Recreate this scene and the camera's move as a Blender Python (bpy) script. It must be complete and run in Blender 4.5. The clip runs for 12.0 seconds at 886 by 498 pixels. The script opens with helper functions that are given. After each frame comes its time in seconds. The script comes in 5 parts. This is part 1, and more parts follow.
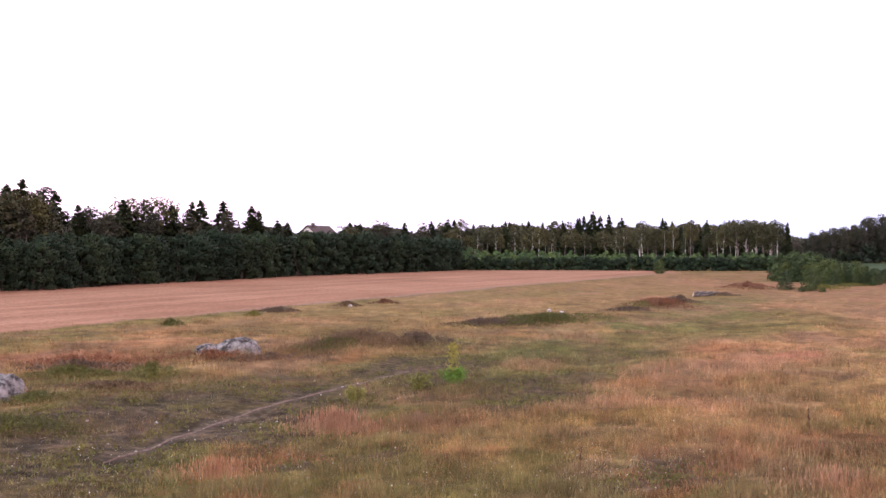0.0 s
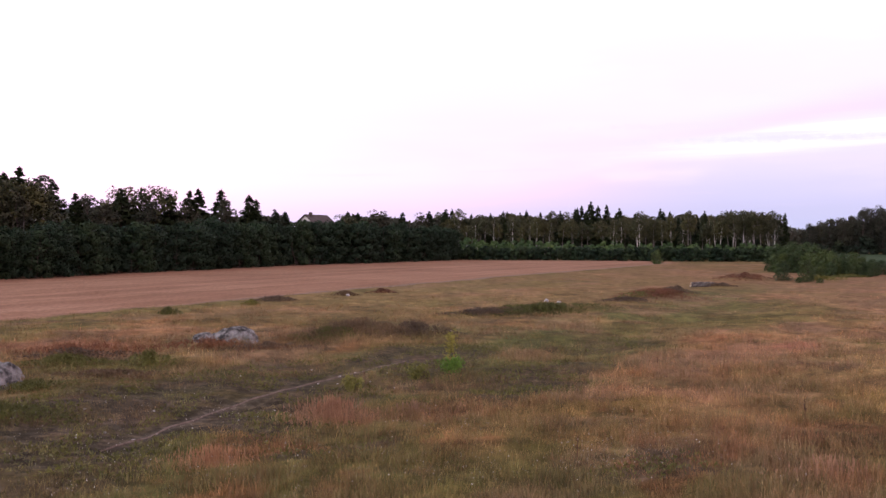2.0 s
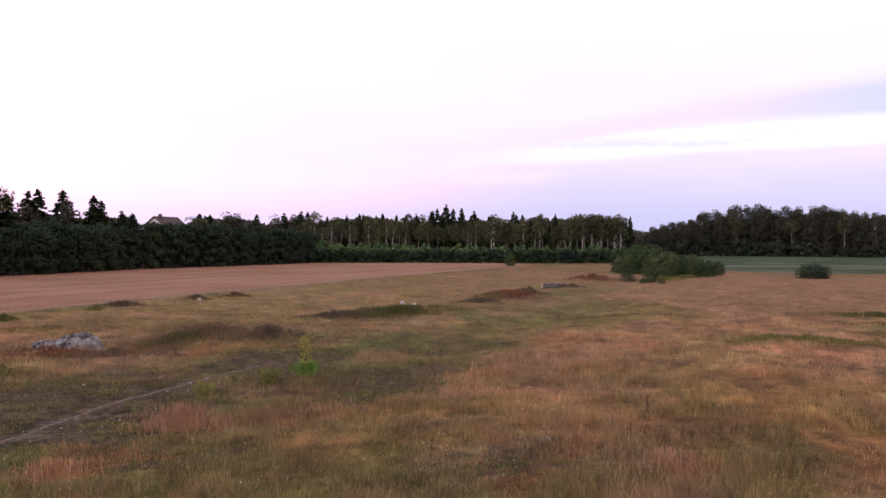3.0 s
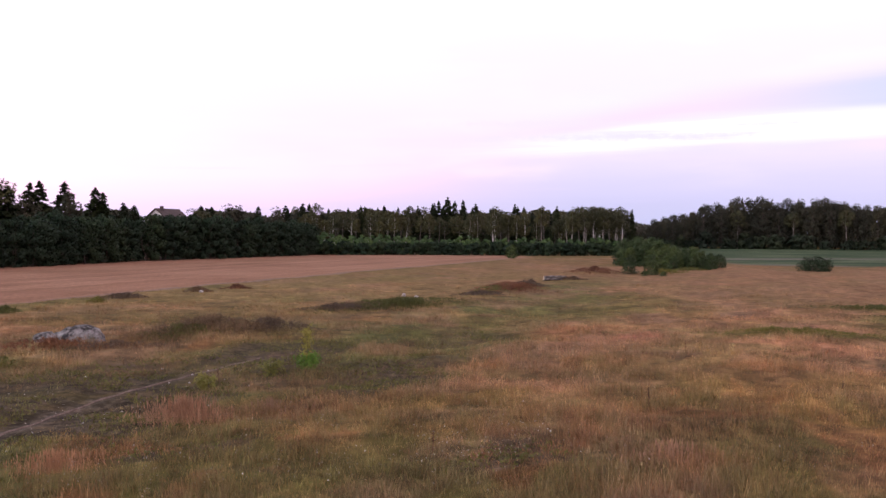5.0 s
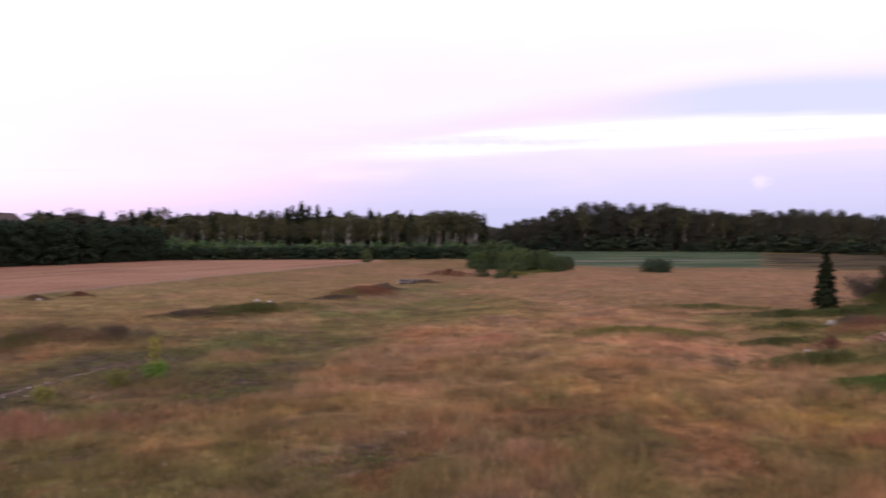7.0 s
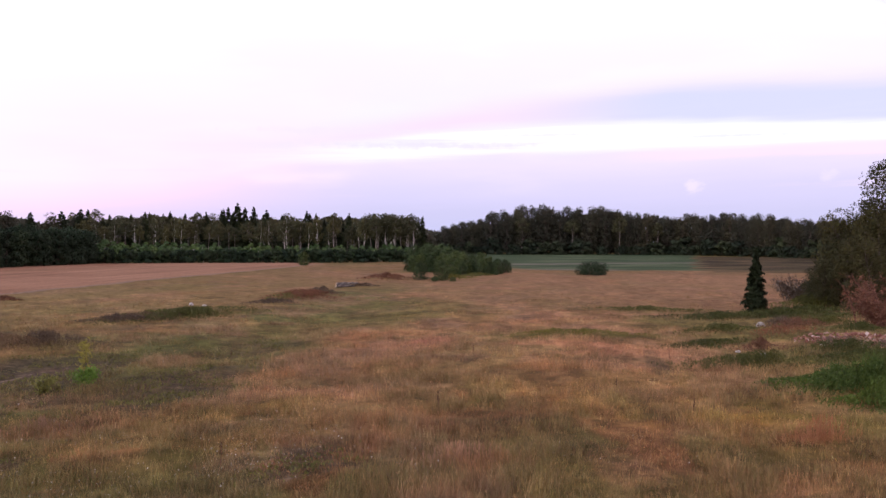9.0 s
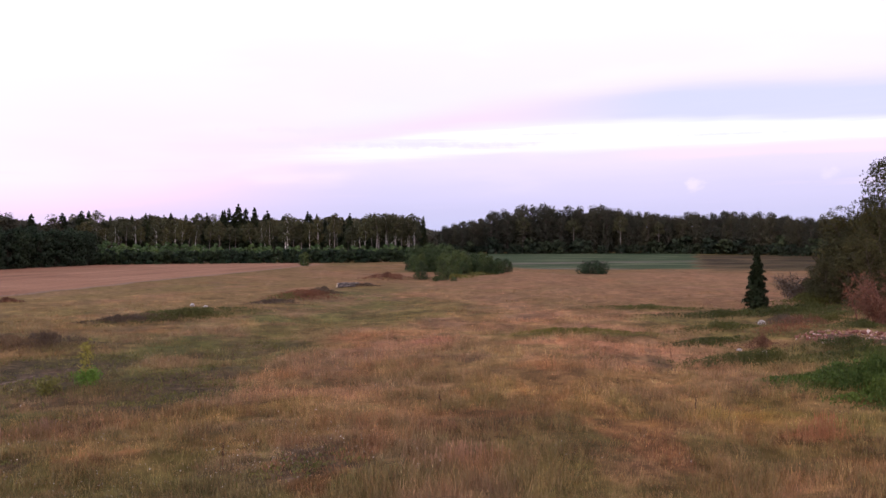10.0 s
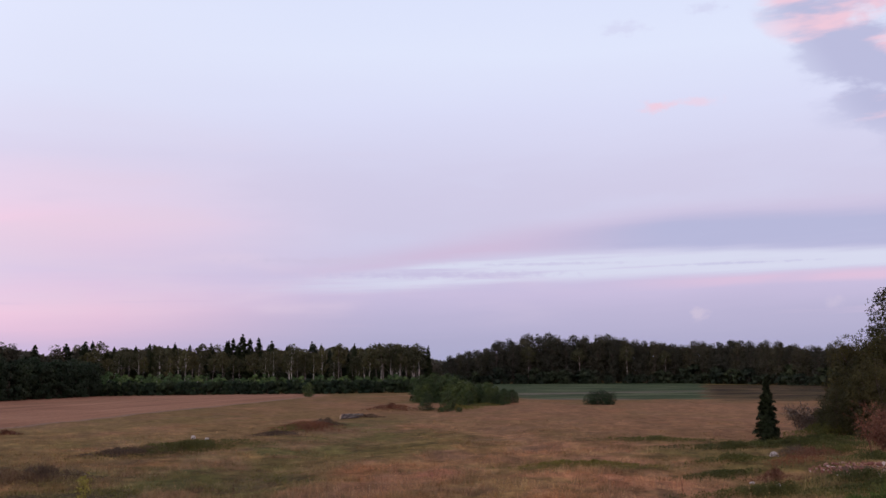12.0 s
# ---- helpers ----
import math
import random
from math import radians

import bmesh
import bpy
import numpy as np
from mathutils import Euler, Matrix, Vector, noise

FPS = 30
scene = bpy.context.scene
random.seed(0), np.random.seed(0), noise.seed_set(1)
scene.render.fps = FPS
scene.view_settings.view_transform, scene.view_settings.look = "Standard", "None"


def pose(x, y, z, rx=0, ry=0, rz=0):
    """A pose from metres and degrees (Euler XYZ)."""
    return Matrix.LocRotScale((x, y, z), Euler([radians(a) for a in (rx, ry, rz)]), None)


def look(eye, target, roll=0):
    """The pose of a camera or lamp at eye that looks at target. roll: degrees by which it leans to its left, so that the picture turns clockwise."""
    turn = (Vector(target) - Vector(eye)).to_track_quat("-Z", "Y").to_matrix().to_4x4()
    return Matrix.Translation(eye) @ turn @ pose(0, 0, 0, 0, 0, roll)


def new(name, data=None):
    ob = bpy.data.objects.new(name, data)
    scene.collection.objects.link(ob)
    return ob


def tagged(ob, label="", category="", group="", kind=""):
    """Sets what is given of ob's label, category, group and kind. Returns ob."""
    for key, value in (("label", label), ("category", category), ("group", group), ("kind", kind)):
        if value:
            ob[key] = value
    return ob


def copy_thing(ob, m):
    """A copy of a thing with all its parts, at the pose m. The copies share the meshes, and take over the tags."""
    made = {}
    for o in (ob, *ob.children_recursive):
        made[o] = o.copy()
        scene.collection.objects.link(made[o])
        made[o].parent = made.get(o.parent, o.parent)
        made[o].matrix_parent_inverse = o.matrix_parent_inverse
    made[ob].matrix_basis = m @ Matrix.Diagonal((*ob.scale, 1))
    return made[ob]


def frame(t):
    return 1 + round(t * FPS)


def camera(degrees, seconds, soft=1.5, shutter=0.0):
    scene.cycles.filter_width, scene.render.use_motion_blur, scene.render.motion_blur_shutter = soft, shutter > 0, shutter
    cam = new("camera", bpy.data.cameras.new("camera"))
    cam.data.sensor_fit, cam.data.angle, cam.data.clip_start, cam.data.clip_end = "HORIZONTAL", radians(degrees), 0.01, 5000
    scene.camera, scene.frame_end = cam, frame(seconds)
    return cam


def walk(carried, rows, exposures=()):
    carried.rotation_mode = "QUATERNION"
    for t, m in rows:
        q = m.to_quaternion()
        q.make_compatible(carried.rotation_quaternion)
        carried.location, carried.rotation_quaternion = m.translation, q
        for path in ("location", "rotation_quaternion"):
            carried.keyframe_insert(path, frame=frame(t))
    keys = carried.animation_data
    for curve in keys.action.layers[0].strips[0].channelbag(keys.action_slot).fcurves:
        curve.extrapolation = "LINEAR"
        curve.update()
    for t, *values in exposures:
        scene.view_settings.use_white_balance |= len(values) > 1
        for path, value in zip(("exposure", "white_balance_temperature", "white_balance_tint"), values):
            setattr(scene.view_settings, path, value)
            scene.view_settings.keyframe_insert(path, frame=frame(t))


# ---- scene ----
# A pan over a meadow, a stubble field and woods at dusk; x right, y ahead, z up, the eye 4 m over the meadow.
EYE_HEIGHT = 4.0
cam = camera(50.0, 12.0, soft=1.5, shutter=0.4)
ROWS = [  # seconds, yaw, pitch, roll in degrees
    (0, 0.00, -0.00, -0.00),
    (0.5, -0.01, -0.30, 0.06),
    (1, -0.08, -0.64, -0.17),
    (1.5, -0.05, -0.70, -0.08),
    (2, -0.14, -0.62, -0.20),
    (2.2, -0.30, -0.62, -0.15),
    (2.3, -0.95, -0.60, -0.08),
    (2.4, -2.60, -0.57, 0.05),
    (2.5, -5.07, -0.56, 0.05),
    (2.6, -7.10, -0.52, 0.00),
    (2.7, -8.10, -0.50, -0.10),
    (2.8, -8.60, -0.47, -0.15),
    (3, -8.78, -0.44, -0.17),
    (3.2, -8.80, -0.50, -0.15),
    (4.8, -8.70, -0.88, -0.17),
    (5, -8.69, -0.90, -0.24),
    (5.1, -9.40, -0.85, -0.10),
    (5.2, -11.37, -0.76, 0.00),
    (5.3, -12.95, -0.75, 0.03),
    (5.4, -13.80, -0.75, 0.04),
    (5.5, -14.31, -0.75, 0.08),
    (6, -14.39, -0.74, 0.05),
    (6.5, -14.43, -0.76, 0.10),
    (6.7, -14.50, -0.76, 0.07),
    (6.8, -14.70, -0.74, 0.06),
    (6.9, -15.50, -0.70, 0.04),
    (7, -17.42, -0.65, 0.01),
    (7.1, -19.40, -0.57, 0.00),
    (7.2, -21.18, -0.50, -0.02),
    (7.4, -21.35, -0.47, -0.04),
    (7.8, -21.20, -0.46, -0.06),
    (8.8, -21.15, -0.46, -0.06),
    (9, -21.15, -0.46, -0.06),
    (9.5, -21.19, -0.57, 0.12),
    (10, -21.10, -0.48, 0.22),
    (10.3, -21.08, -0.45, 0.18),
    (10.4, -21.05, -0.10, 0.18),
    (10.5, -21.05, 1.28, 0.21),
    (10.6, -21.00, 4.00, 0.12),
    (10.7, -20.95, 6.40, 0.06),
    (10.8, -20.90, 7.40, 0.02),
    (10.9, -20.85, 7.70, 0.00),
    (11, -20.83, 7.74, 0.05),
    (11.5, -20.93, 7.61, 0.17),
    (12, -20.80, 7.33, 0.36),
]

SWAY = 0.0038   # metres that the hands move to the right for each degree of the pan
walk(cam, [(t, pose(-SWAY * yaw, 0, EYE_HEIGHT, 90 + pitch, roll, yaw)) for t, yaw, pitch, roll in ROWS],
     exposures=[(0, 1.1), (0.25, 0.8), (0.5, 0.42), (0.8, 0.33), (1.2, 0.29), (2.0, 0.29), (6.5, 0.28), (10.4, 0.27),
                (10.7, 0.25), (11.0, -0.22), (11.3, -0.37), (12.0, -0.39)])

# ---------------------------------------------------------------- sky and light
SUN_AZIMUTH = -105.0   # degrees clockwise from straight ahead
SUN_ELEVATION = 5.0


def make_sky():
    world = bpy.data.worlds.new("dusk_sky")
    scene.world = world
    world.use_nodes = True
    nt = world.node_tree
    nt.nodes.clear()

    def node(kind, **kw):
        n = nt.nodes.new(kind)
        for k, v in kw.items():
            if k == "operation":
                n.operation = v
        return n

    def plug(sock, v):
        if isinstance(v, bpy.types.NodeSocket):
            nt.links.new(v, sock)
        else:
            sock.default_value = v

    def calc(op, a, b=0.0, c=0.0):
        n = node("ShaderNodeMath", operation=op)
        for s, v in zip(n.inputs, (a, b, c)):
            plug(s, v)
        return n.outputs[0]

    def step(v, lo, hi):
        n = node("ShaderNodeMapRange")
        n.interpolation_type = "SMOOTHSTEP"
        for s, w in zip(n.inputs, (v, lo, hi, 0.0, 1.0)):
            plug(s, w)
        return n.outputs[0]

    def blend(f, a, b):
        n = node("ShaderNodeMix")
        n.data_type = "RGBA"
        plug(n.inputs[0], f)
        plug(n.inputs[6], a)
        plug(n.inputs[7], b)
        return n.outputs[2]

    def ramp(v, stops):
        n = node("ShaderNodeValToRGB")
        el = n.color_ramp.elements
        while len(el) < len(stops):
            el.new(0.5)
        for e, (p, c) in zip(el, stops):
            e.position, e.color = p / 30.0, (c[0] * 1.15, c[1] * 1.145, c[2] * 1.2, 1)
        plug(n.inputs[0], v)
        return n.outputs[0]

    def fog(vec, scale, detail=4.0, rough=0.55):
        n = node("ShaderNodeTexNoise")
        plug(n.inputs["Vector"], vec)
        n.inputs["Scale"].default_value = scale
        n.inputs["Detail"].default_value = detail
        n.inputs["Roughness"].default_value = rough
        return n.outputs[0]

    def vec(x, y, z=0.0):
        n = node("ShaderNodeCombineXYZ")
        for s, v in zip(n.inputs, (x, y, z)):
            plug(s, v)
        return n.outputs[0]

    way = node("ShaderNodeTexCoord").outputs["Generated"]
    xyz = node("ShaderNodeSeparateXYZ")
    plug(xyz.inputs[0], way)
    el = calc("MULTIPLY", calc("ARCSINE", xyz.outputs[2]), 57.2958)
    az = calc("MULTIPLY", calc("ARCTAN2", xyz.outputs[0], xyz.outputs[1]), 57.2958)
    # long streaks: fine upright, drawn out along the horizon, sloping a little down to the left
    lean = calc("SUBTRACT", el, calc("MULTIPLY", calc("SUBTRACT", az, 24.0), 0.03))
    streak = fog(vec(calc("MULTIPLY", az, 0.035), calc("MULTIPLY", lean, 0.32), 3.1), 1.0, 5.0, 0.6)
    patchy = fog(vec(calc("MULTIPLY", az, 0.045), calc("MULTIPLY", lean, 0.2), 5.5), 1.0, 4.0, 0.55)
    broad = fog(vec(calc("MULTIPLY", az, 0.02), calc("MULTIPLY", lean, 0.09), 8.2), 1.0, 3.0, 0.5)
    thin = fog(vec(calc("MULTIPLY", az, 0.05), calc("MULTIPLY", lean, 1.15), 9.3), 1.0, 6.0, 0.62)
    bent = calc("ADD", el, calc("MULTIPLY", calc("SUBTRACT", streak, 0.5), 1.8))
    bent = calc("ADD", bent, calc("MULTIPLY", calc("SUBTRACT", broad, 0.5), 1.6))
    pos = calc("DIVIDE", bent, 30.0)
    right = ramp(pos, [(0, (.47, .48, .685)), (1.8, (.505, .49, .70)), (3.2, (.575, .535, .75)), (4.6, (.685, .605, .83)), (5.6, (.69, .635, .86)),
                       (7.5, (.735, .71, .91)), (10.0, (.765, .74, .935)), (12.5, (.79, .775, .97)), (15.5, (.84, .86, 1.06)), (19.0, (.89, .95, 1.12)), (30.0, (.80, .88, 1.12))])
    left = ramp(pos, [(0, (.60, .54, .76)), (1.4, (.70, .565, .785)), (2.6, (.92, .64, .82)), (3.6, (1.04, .69, .85)), (4.6, (.96, .69, .87)), (5.7, (.84, .695, .895)),
                      (7.0, (.92, .71, .88)), (8.4, (1.03, .735, .89)), (10.0, (.95, .77, .93)), (12.5, (.85, .79, .97)), (16.0, (.88, .91, 1.08)), (21.0, (.90, .95, 1.12)), (30.0, (.82, .88, 1.08))])
    veil = blend(step(az, -5.0, 19.0), left, right)
    # rose veils, patchy, strongest low on the left
    rose = calc("MULTIPLY", step(patchy, 0.47, 0.62), calc("MULTIPLY", calc("MULTIPLY", step(el, 2.2, 4.0), step(el, 16.0, 9.0)), step(az, 40.0, 12.0)))
    veil = blend(calc("MULTIPLY", rose, 0.45), veil, (1.04, .85, 1.05, 1))
    gap = calc("MULTIPLY", step(patchy, 0.48, 0.36), calc("MULTIPLY", step(el, 3.5, 6.0), step(el, 15.0, 9.0)))
    veil = blend(calc("MULTIPLY", gap, 0.35), veil, (.84, .76, 1.02, 1))
    # a clear bright gap low on the right, thinning out to the left, with fine dark streaks in it
    low = calc("ADD", 4.75, calc("MULTIPLY", step(az, 10.0, 34.0), 0.7))
    high = calc("ADD", low, calc("ADD", 0.6, calc("MULTIPLY", calc("SUBTRACT", step(az, 8.0, 24.0), calc("MULTIPLY", step(az, 33.0, 47.0), 0.5)), 1.05)))
    wavy = calc("ADD", el, calc("ADD", calc("MULTIPLY", calc("SUBTRACT", streak, 0.5), 1.0), calc("MULTIPLY", calc("SUBTRACT", thin, 0.5), 0.7)))
    band = calc("MULTIPLY", step(calc("SUBTRACT", wavy, low), -0.35, 0.3), step(calc("SUBTRACT", wavy, high), 0.35, -0.3))
    band = calc("MULTIPLY", band, step(az, 5.0, 22.0))
    fine = calc("MULTIPLY", step(thin, 0.57, 0.43), step(az, 46.0, 24.0))
    band = calc("MULTIPLY", band, calc("SUBTRACT", 1.0, calc("MULTIPLY", fine, 0.85)))
    veil = blend(calc("MULTIPLY", band, 0.85), veil, (.95, .985, 1.2, 1))
    # the slate-lilac cloud bank above it, mauve where it thins out to the left
    rim = calc("ADD", high, calc("ADD", 0.8, calc("MULTIPLY", step(az, 12.0, 44.0), 1.8)))
    bank = calc("MULTIPLY", step(calc("SUBTRACT", wavy, high), -0.3, 0.4), step(calc("SUBTRACT", wavy, rim), 0.9, -0.8))
    bank = calc("MULTIPLY", bank, step(az, 4.0, 22.0))
    bank = calc("MULTIPLY", bank, calc("ADD", 0.7, calc("MULTIPLY", step(streak, 0.38, 0.6), 0.3)))
    inner = calc("MULTIPLY", step(az, 23.0, 35.0), step(calc("SUBTRACT", wavy, rim), 0.5, -0.9))
    veil = blend(calc("MULTIPLY", bank, 0.95), veil, blend(inner, (.85, .69, .96, 1), (.63, .64, .95, 1)))
    # rose edges under the gap, far to the right
    under = calc("MULTIPLY", step(calc("SUBTRACT", wavy, low), -0.95, -0.45), step(calc("SUBTRACT", wavy, low), 0.1, -0.4))
    under = calc("MULTIPLY", under, calc("MULTIPLY", step(az, 28.0, 42.0), step(patchy, 0.36, 0.52)))
    veil = blend(calc("MULTIPLY", under, 0.75), veil, (1.06, .74, .98, 1))
    # thin drawn-out wisps
    wisp = calc("MULTIPLY", step(thin, 0.56, 0.7), calc("MULTIPLY", step(el, 1.5, 3.5), step(el, 7.0, 4.5)))
    veil = blend(calc("MULTIPLY", wisp, 0.35), veil, (.86, .70, .97, 1))
    # brighter towards the place where the sun went down, on the left and behind
    lift = calc("ADD", 1.0, calc("MULTIPLY", step(az, 2.0, -60.0), 0.75))
    # the height of the sky is already deep and dim
    lift = calc("MULTIPLY", lift, calc("SUBTRACT", 1.0, calc("MULTIPLY", step(el, 23.0, 50.0), 0.745)))
    lifted = node("ShaderNodeVectorMath", operation="SCALE")
    plug(lifted.inputs[0], veil)
    plug(lifted.inputs[3], lift)
    veil = lifted.outputs[0]
    # broken heaps of cloud high on the right, rose above and grey-lilac below
    puff = fog(vec(calc("MULTIPLY", az, 0.22), calc("MULTIPLY", el, 0.5), 6.4), 1.0, 5.0, 0.55)
    reach = calc("ADD", calc("SUBTRACT", az, 42.0), calc("MULTIPLY", calc("SUBTRACT", el, 17.0), 0.62))
    where = calc("MULTIPLY", step(reach, -2.2, 2.4), step(el, 11.0, 14.5))
    cover = step(calc("ADD", puff, calc("MULTIPLY", where, 0.22)), 0.54, 0.72)
    cover = calc("MULTIPLY", calc("MULTIPLY", cover, where), 0.95)
    belly = fog(vec(calc("MULTIPLY", az, 0.12), calc("MULTIPLY", el, 0.5), 7.4), 1.0, 5.0, 0.55)
    crest = step(calc("ADD", calc("MULTIPLY", calc("SUBTRACT", el, 18.6), 0.3), calc("MULTIPLY", calc("SUBTRACT", belly, 0.5), 7.0)), -0.5, 0.5)
    puffs = blend(crest, (.665, .67, .97, 1), (1.2, .80, .96, 1))
    veil = blend(cover, veil, puffs)
    # single small clouds
    for ca, ce, wa, we, tint, amount in ((35.9, 3.2, .5, .42, (.98, .83, 1.0, 1), .42), (43.3, 3.7, .5, .35, (.9, .78, 1.0, 1), .35),
                                         (33.9, 15.4, .9, .34, (1.24, .84, 1.0, 1), .8), (36.2, 15.5, 1.3, .24, (1.2, .88, 1.06, 1), .6),
                                         (20.5, 5.75, 6.5, .2, (.78, .72, 1.02, 1), .8), (27.0, 6.35, 4.0, .1, (.8, .76, 1.05, 1), .7), (38.5, 6.1, 3.5, .08, (.76, .74, 1.04, 1), .7), (14.5, 6.6, 5.0, .22, (.84, .74, 1.0, 1), .6),
                                         (32.0, 20.0, 1.3, .4, (.88, .88, 1.18, 1), .5), (37.0, 20.7, 1.1, .3, (.86, .86, 1.16, 1), .5)):
        dx = calc("DIVIDE", calc("SUBTRACT", az, ca), wa)
        dy = calc("DIVIDE", calc("SUBTRACT", el, ce), we)
        r = calc("SQRT", calc("ADD", calc("MULTIPLY", dx, dx), calc("MULTIPLY", dy, dy)))
        wob = fog(vec(calc("MULTIPLY", az, 1.6), calc("MULTIPLY", el, 2.6), 1.7), 1.0, 4.0)
        r = calc("ADD", r, calc("MULTIPLY", calc("SUBTRACT", wob, 0.5), 2.6))
        veil = blend(calc("MULTIPLY", step(r, 1.4, 0.2), amount), veil, tint)
    clear = node("ShaderNodeTexSky")
    clear.sky_type = "NISHITA"
    clear.sun_disc = False
    clear.sun_elevation = radians(SUN_ELEVATION)
    clear.sun_rotation = radians(SUN_AZIMUTH)
    dim = node("ShaderNodeVectorMath", operation="SCALE")
    plug(dim.inputs[0], clear.outputs[0])
    plug(dim.inputs[3], 0.12)
    both = blend(0.06, veil, dim.outputs[0])
    back = node("ShaderNodeBackground")
    plug(back.inputs[0], both)
    back.inputs[1].default_value = 1.0
    out = node("ShaderNodeOutputWorld")
    nt.links.new(back.outputs[0], out.inputs[0])


make_sky()
glow = bpy.data.lights.new("sun", "SUN")
glow.energy, glow.angle, glow.color = 0.5, radians(14), (1.0, 0.72, 0.55)
sun = new("sun", glow)
_a, _e = radians(SUN_AZIMUTH), radians(SUN_ELEVATION)
sun.matrix_world = look((60 * math.sin(_a) * math.cos(_e), 60 * math.cos(_a) * math.cos(_e), 60 * math.sin(_e)), (0, 0, 0))

# ---------------------------------------------------------------- materials


class Mat:
    """A small builder of node materials."""

    def __init__(self, name, rough=0.8, spec=0.3):
        self.m = bpy.data.materials.new(name)
        self.m.use_nodes = True
        self.t = self.m.node_tree
        self.b = self.t.nodes["Principled BSDF"]
        self.b.inputs["Roughness"].default_value = rough
        self.b.inputs["Specular IOR Level"].default_value = spec

    def plug(self, sock, v):
        if isinstance(v, bpy.types.NodeSocket):
            self.t.links.new(v, sock)
        else:
            sock.default_value = v

    def place(self):
        return self.t.nodes.new("ShaderNodeNewGeometry").outputs["Position"]

    def local(self):
        return self.t.nodes.new("ShaderNodeTexCoord").outputs["Object"]

    def island(self):
        return self.t.nodes.new("ShaderNodeNewGeometry").outputs["Random Per Island"]

    def each(self):
        return self.t.nodes.new("ShaderNodeObjectInfo").outputs["Random"]

    def attr(self, name):
        n = self.t.nodes.new("ShaderNodeAttribute")
        n.attribute_name = name
        return n

    def noise(self, vec, scale, detail=4.0, rough=0.55, stretch=None, turn=0.0):
        if turn:
            spun = self.t.nodes.new("ShaderNodeMapping")
            spun.inputs["Rotation"].default_value = (0, 0, radians(turn))
            self.plug(spun.inputs["Vector"], vec)
            vec = spun.outputs[0]
        if stretch:
            mp = self.t.nodes.new("ShaderNodeMapping")
            mp.inputs["Scale"].default_value = stretch
            self.plug(mp.inputs["Vector"], vec)
            vec = mp.outputs[0]
        n = self.t.nodes.new("ShaderNodeTexNoise")
        self.plug(n.inputs["Vector"], vec)
        n.inputs["Scale"].default_value = scale
        n.inputs["Detail"].default_value = detail
        n.inputs["Roughness"].default_value = rough
        return n.outputs[0]

    def ramp(self, v, stops):
        n = self.t.nodes.new("ShaderNodeValToRGB")
        el = n.color_ramp.elements
        while len(el) < len(stops):
            el.new(0.5)
        for e, (p, c) in zip(el, stops):
            e.position, e.color = p, (*c, 1)
        self.plug(n.inputs[0], v)
        return n.outputs[0]

    def mix(self, f, a, b, kind="MIX"):
        n = self.t.nodes.new("ShaderNodeMix")
        n.data_type, n.blend_type = "RGBA", kind
        self.plug(n.inputs[0], f)
        for s, v in ((n.inputs[6], a), (n.inputs[7], b)):
            self.plug(s, (*v, 1) if isinstance(v, tuple) and len(v) == 3 else v)
        return n.outputs[2]

    def calc(self, op, a, b=0.0):
        n = self.t.nodes.new("ShaderNodeMath")
        n.operation = op
        self.plug(n.inputs[0], a)
        self.plug(n.inputs[1], b)
        return n.outputs[0]

    def bump(self, v, strength=0.5, dist=0.05):
        n = self.t.nodes.new("ShaderNodeBump")
        n.inputs["Strength"].default_value = strength
        n.inputs["Distance"].default_value = dist
        self.plug(n.inputs["Height"], v)
        self.plug(self.b.inputs["Normal"], n.outputs[0])

    def done(self, colour):
        self.plug(self.b.inputs["Base Color"], colour)
        return self.m


def leaf_material(name, dark, light, rough=0.65):
    """Foliage: every clump a little different, every plant too."""
    m = Mat(name, rough, 0.12)
    c = m.mix(m.island(), dark, light)
    tree = m.ramp(m.each(), [(0, (0.76, 0.8, 0.84)), (0.5, (1, 1, 1)), (1, (1.24, 1.16, 0.96))])
    c = m.mix(1.0, c, tree, "MULTIPLY")
    patch = m.ramp(m.noise(m.local(), 0.9, 3.0), [(0.3, (0.75, 0.78, 0.8)), (0.7, (1.2, 1.16, 1.0))])
    return m.done(m.mix(1.0, c, patch, "MULTIPLY"))


def bark_material(name, dark, light, scale=6.0, stretch=(1, 1, 0.25), cut=(0.4, 0.6)):
    m = Mat(name, 0.85, 0.2)
    n = m.noise(m.local(), scale, 5.0, 0.6, stretch)
    c = m.ramp(n, [(cut[0], dark), (cut[1], light)])
    m.bump(n, 0.6, 0.03)
    return m.done(c)


LEAF_HEDGE = leaf_material("leaf_alder", (0.03, 0.05, 0.028), (0.036, 0.059, 0.032))
LEAF_PLANT = leaf_material("leaf_young_birch", (0.09, 0.15, 0.058), (0.125, 0.195, 0.076))
LEAF_BIRCH = leaf_material("leaf_birch", (0.066, 0.068, 0.034), (0.098, 0.095, 0.046))
LEAF_WOOD = leaf_material("leaf_mixed_wood", (0.044, 0.046, 0.032), (0.066, 0.062, 0.041))
LEAF_BUSH = leaf_material("leaf_willow", (0.052, 0.08, 0.032), (0.086, 0.12, 0.046))
LEAF_SALLOW = leaf_material("leaf_sallow", (0.045, 0.068, 0.028), (0.095, 0.128, 0.052))
LEAF_WARM = leaf_material("leaf_rowan", (0.042, 0.042, 0.017), (0.075, 0.07, 0.028))
LEAF_NETTLE = leaf_material("leaf_nettle", (0.042, 0.072, 0.016), (0.09, 0.13, 0.028))
LEAF_RANK = leaf_material("leaf_rank_weed", (0.056, 0.064, 0.019), (0.1, 0.102, 0.03))
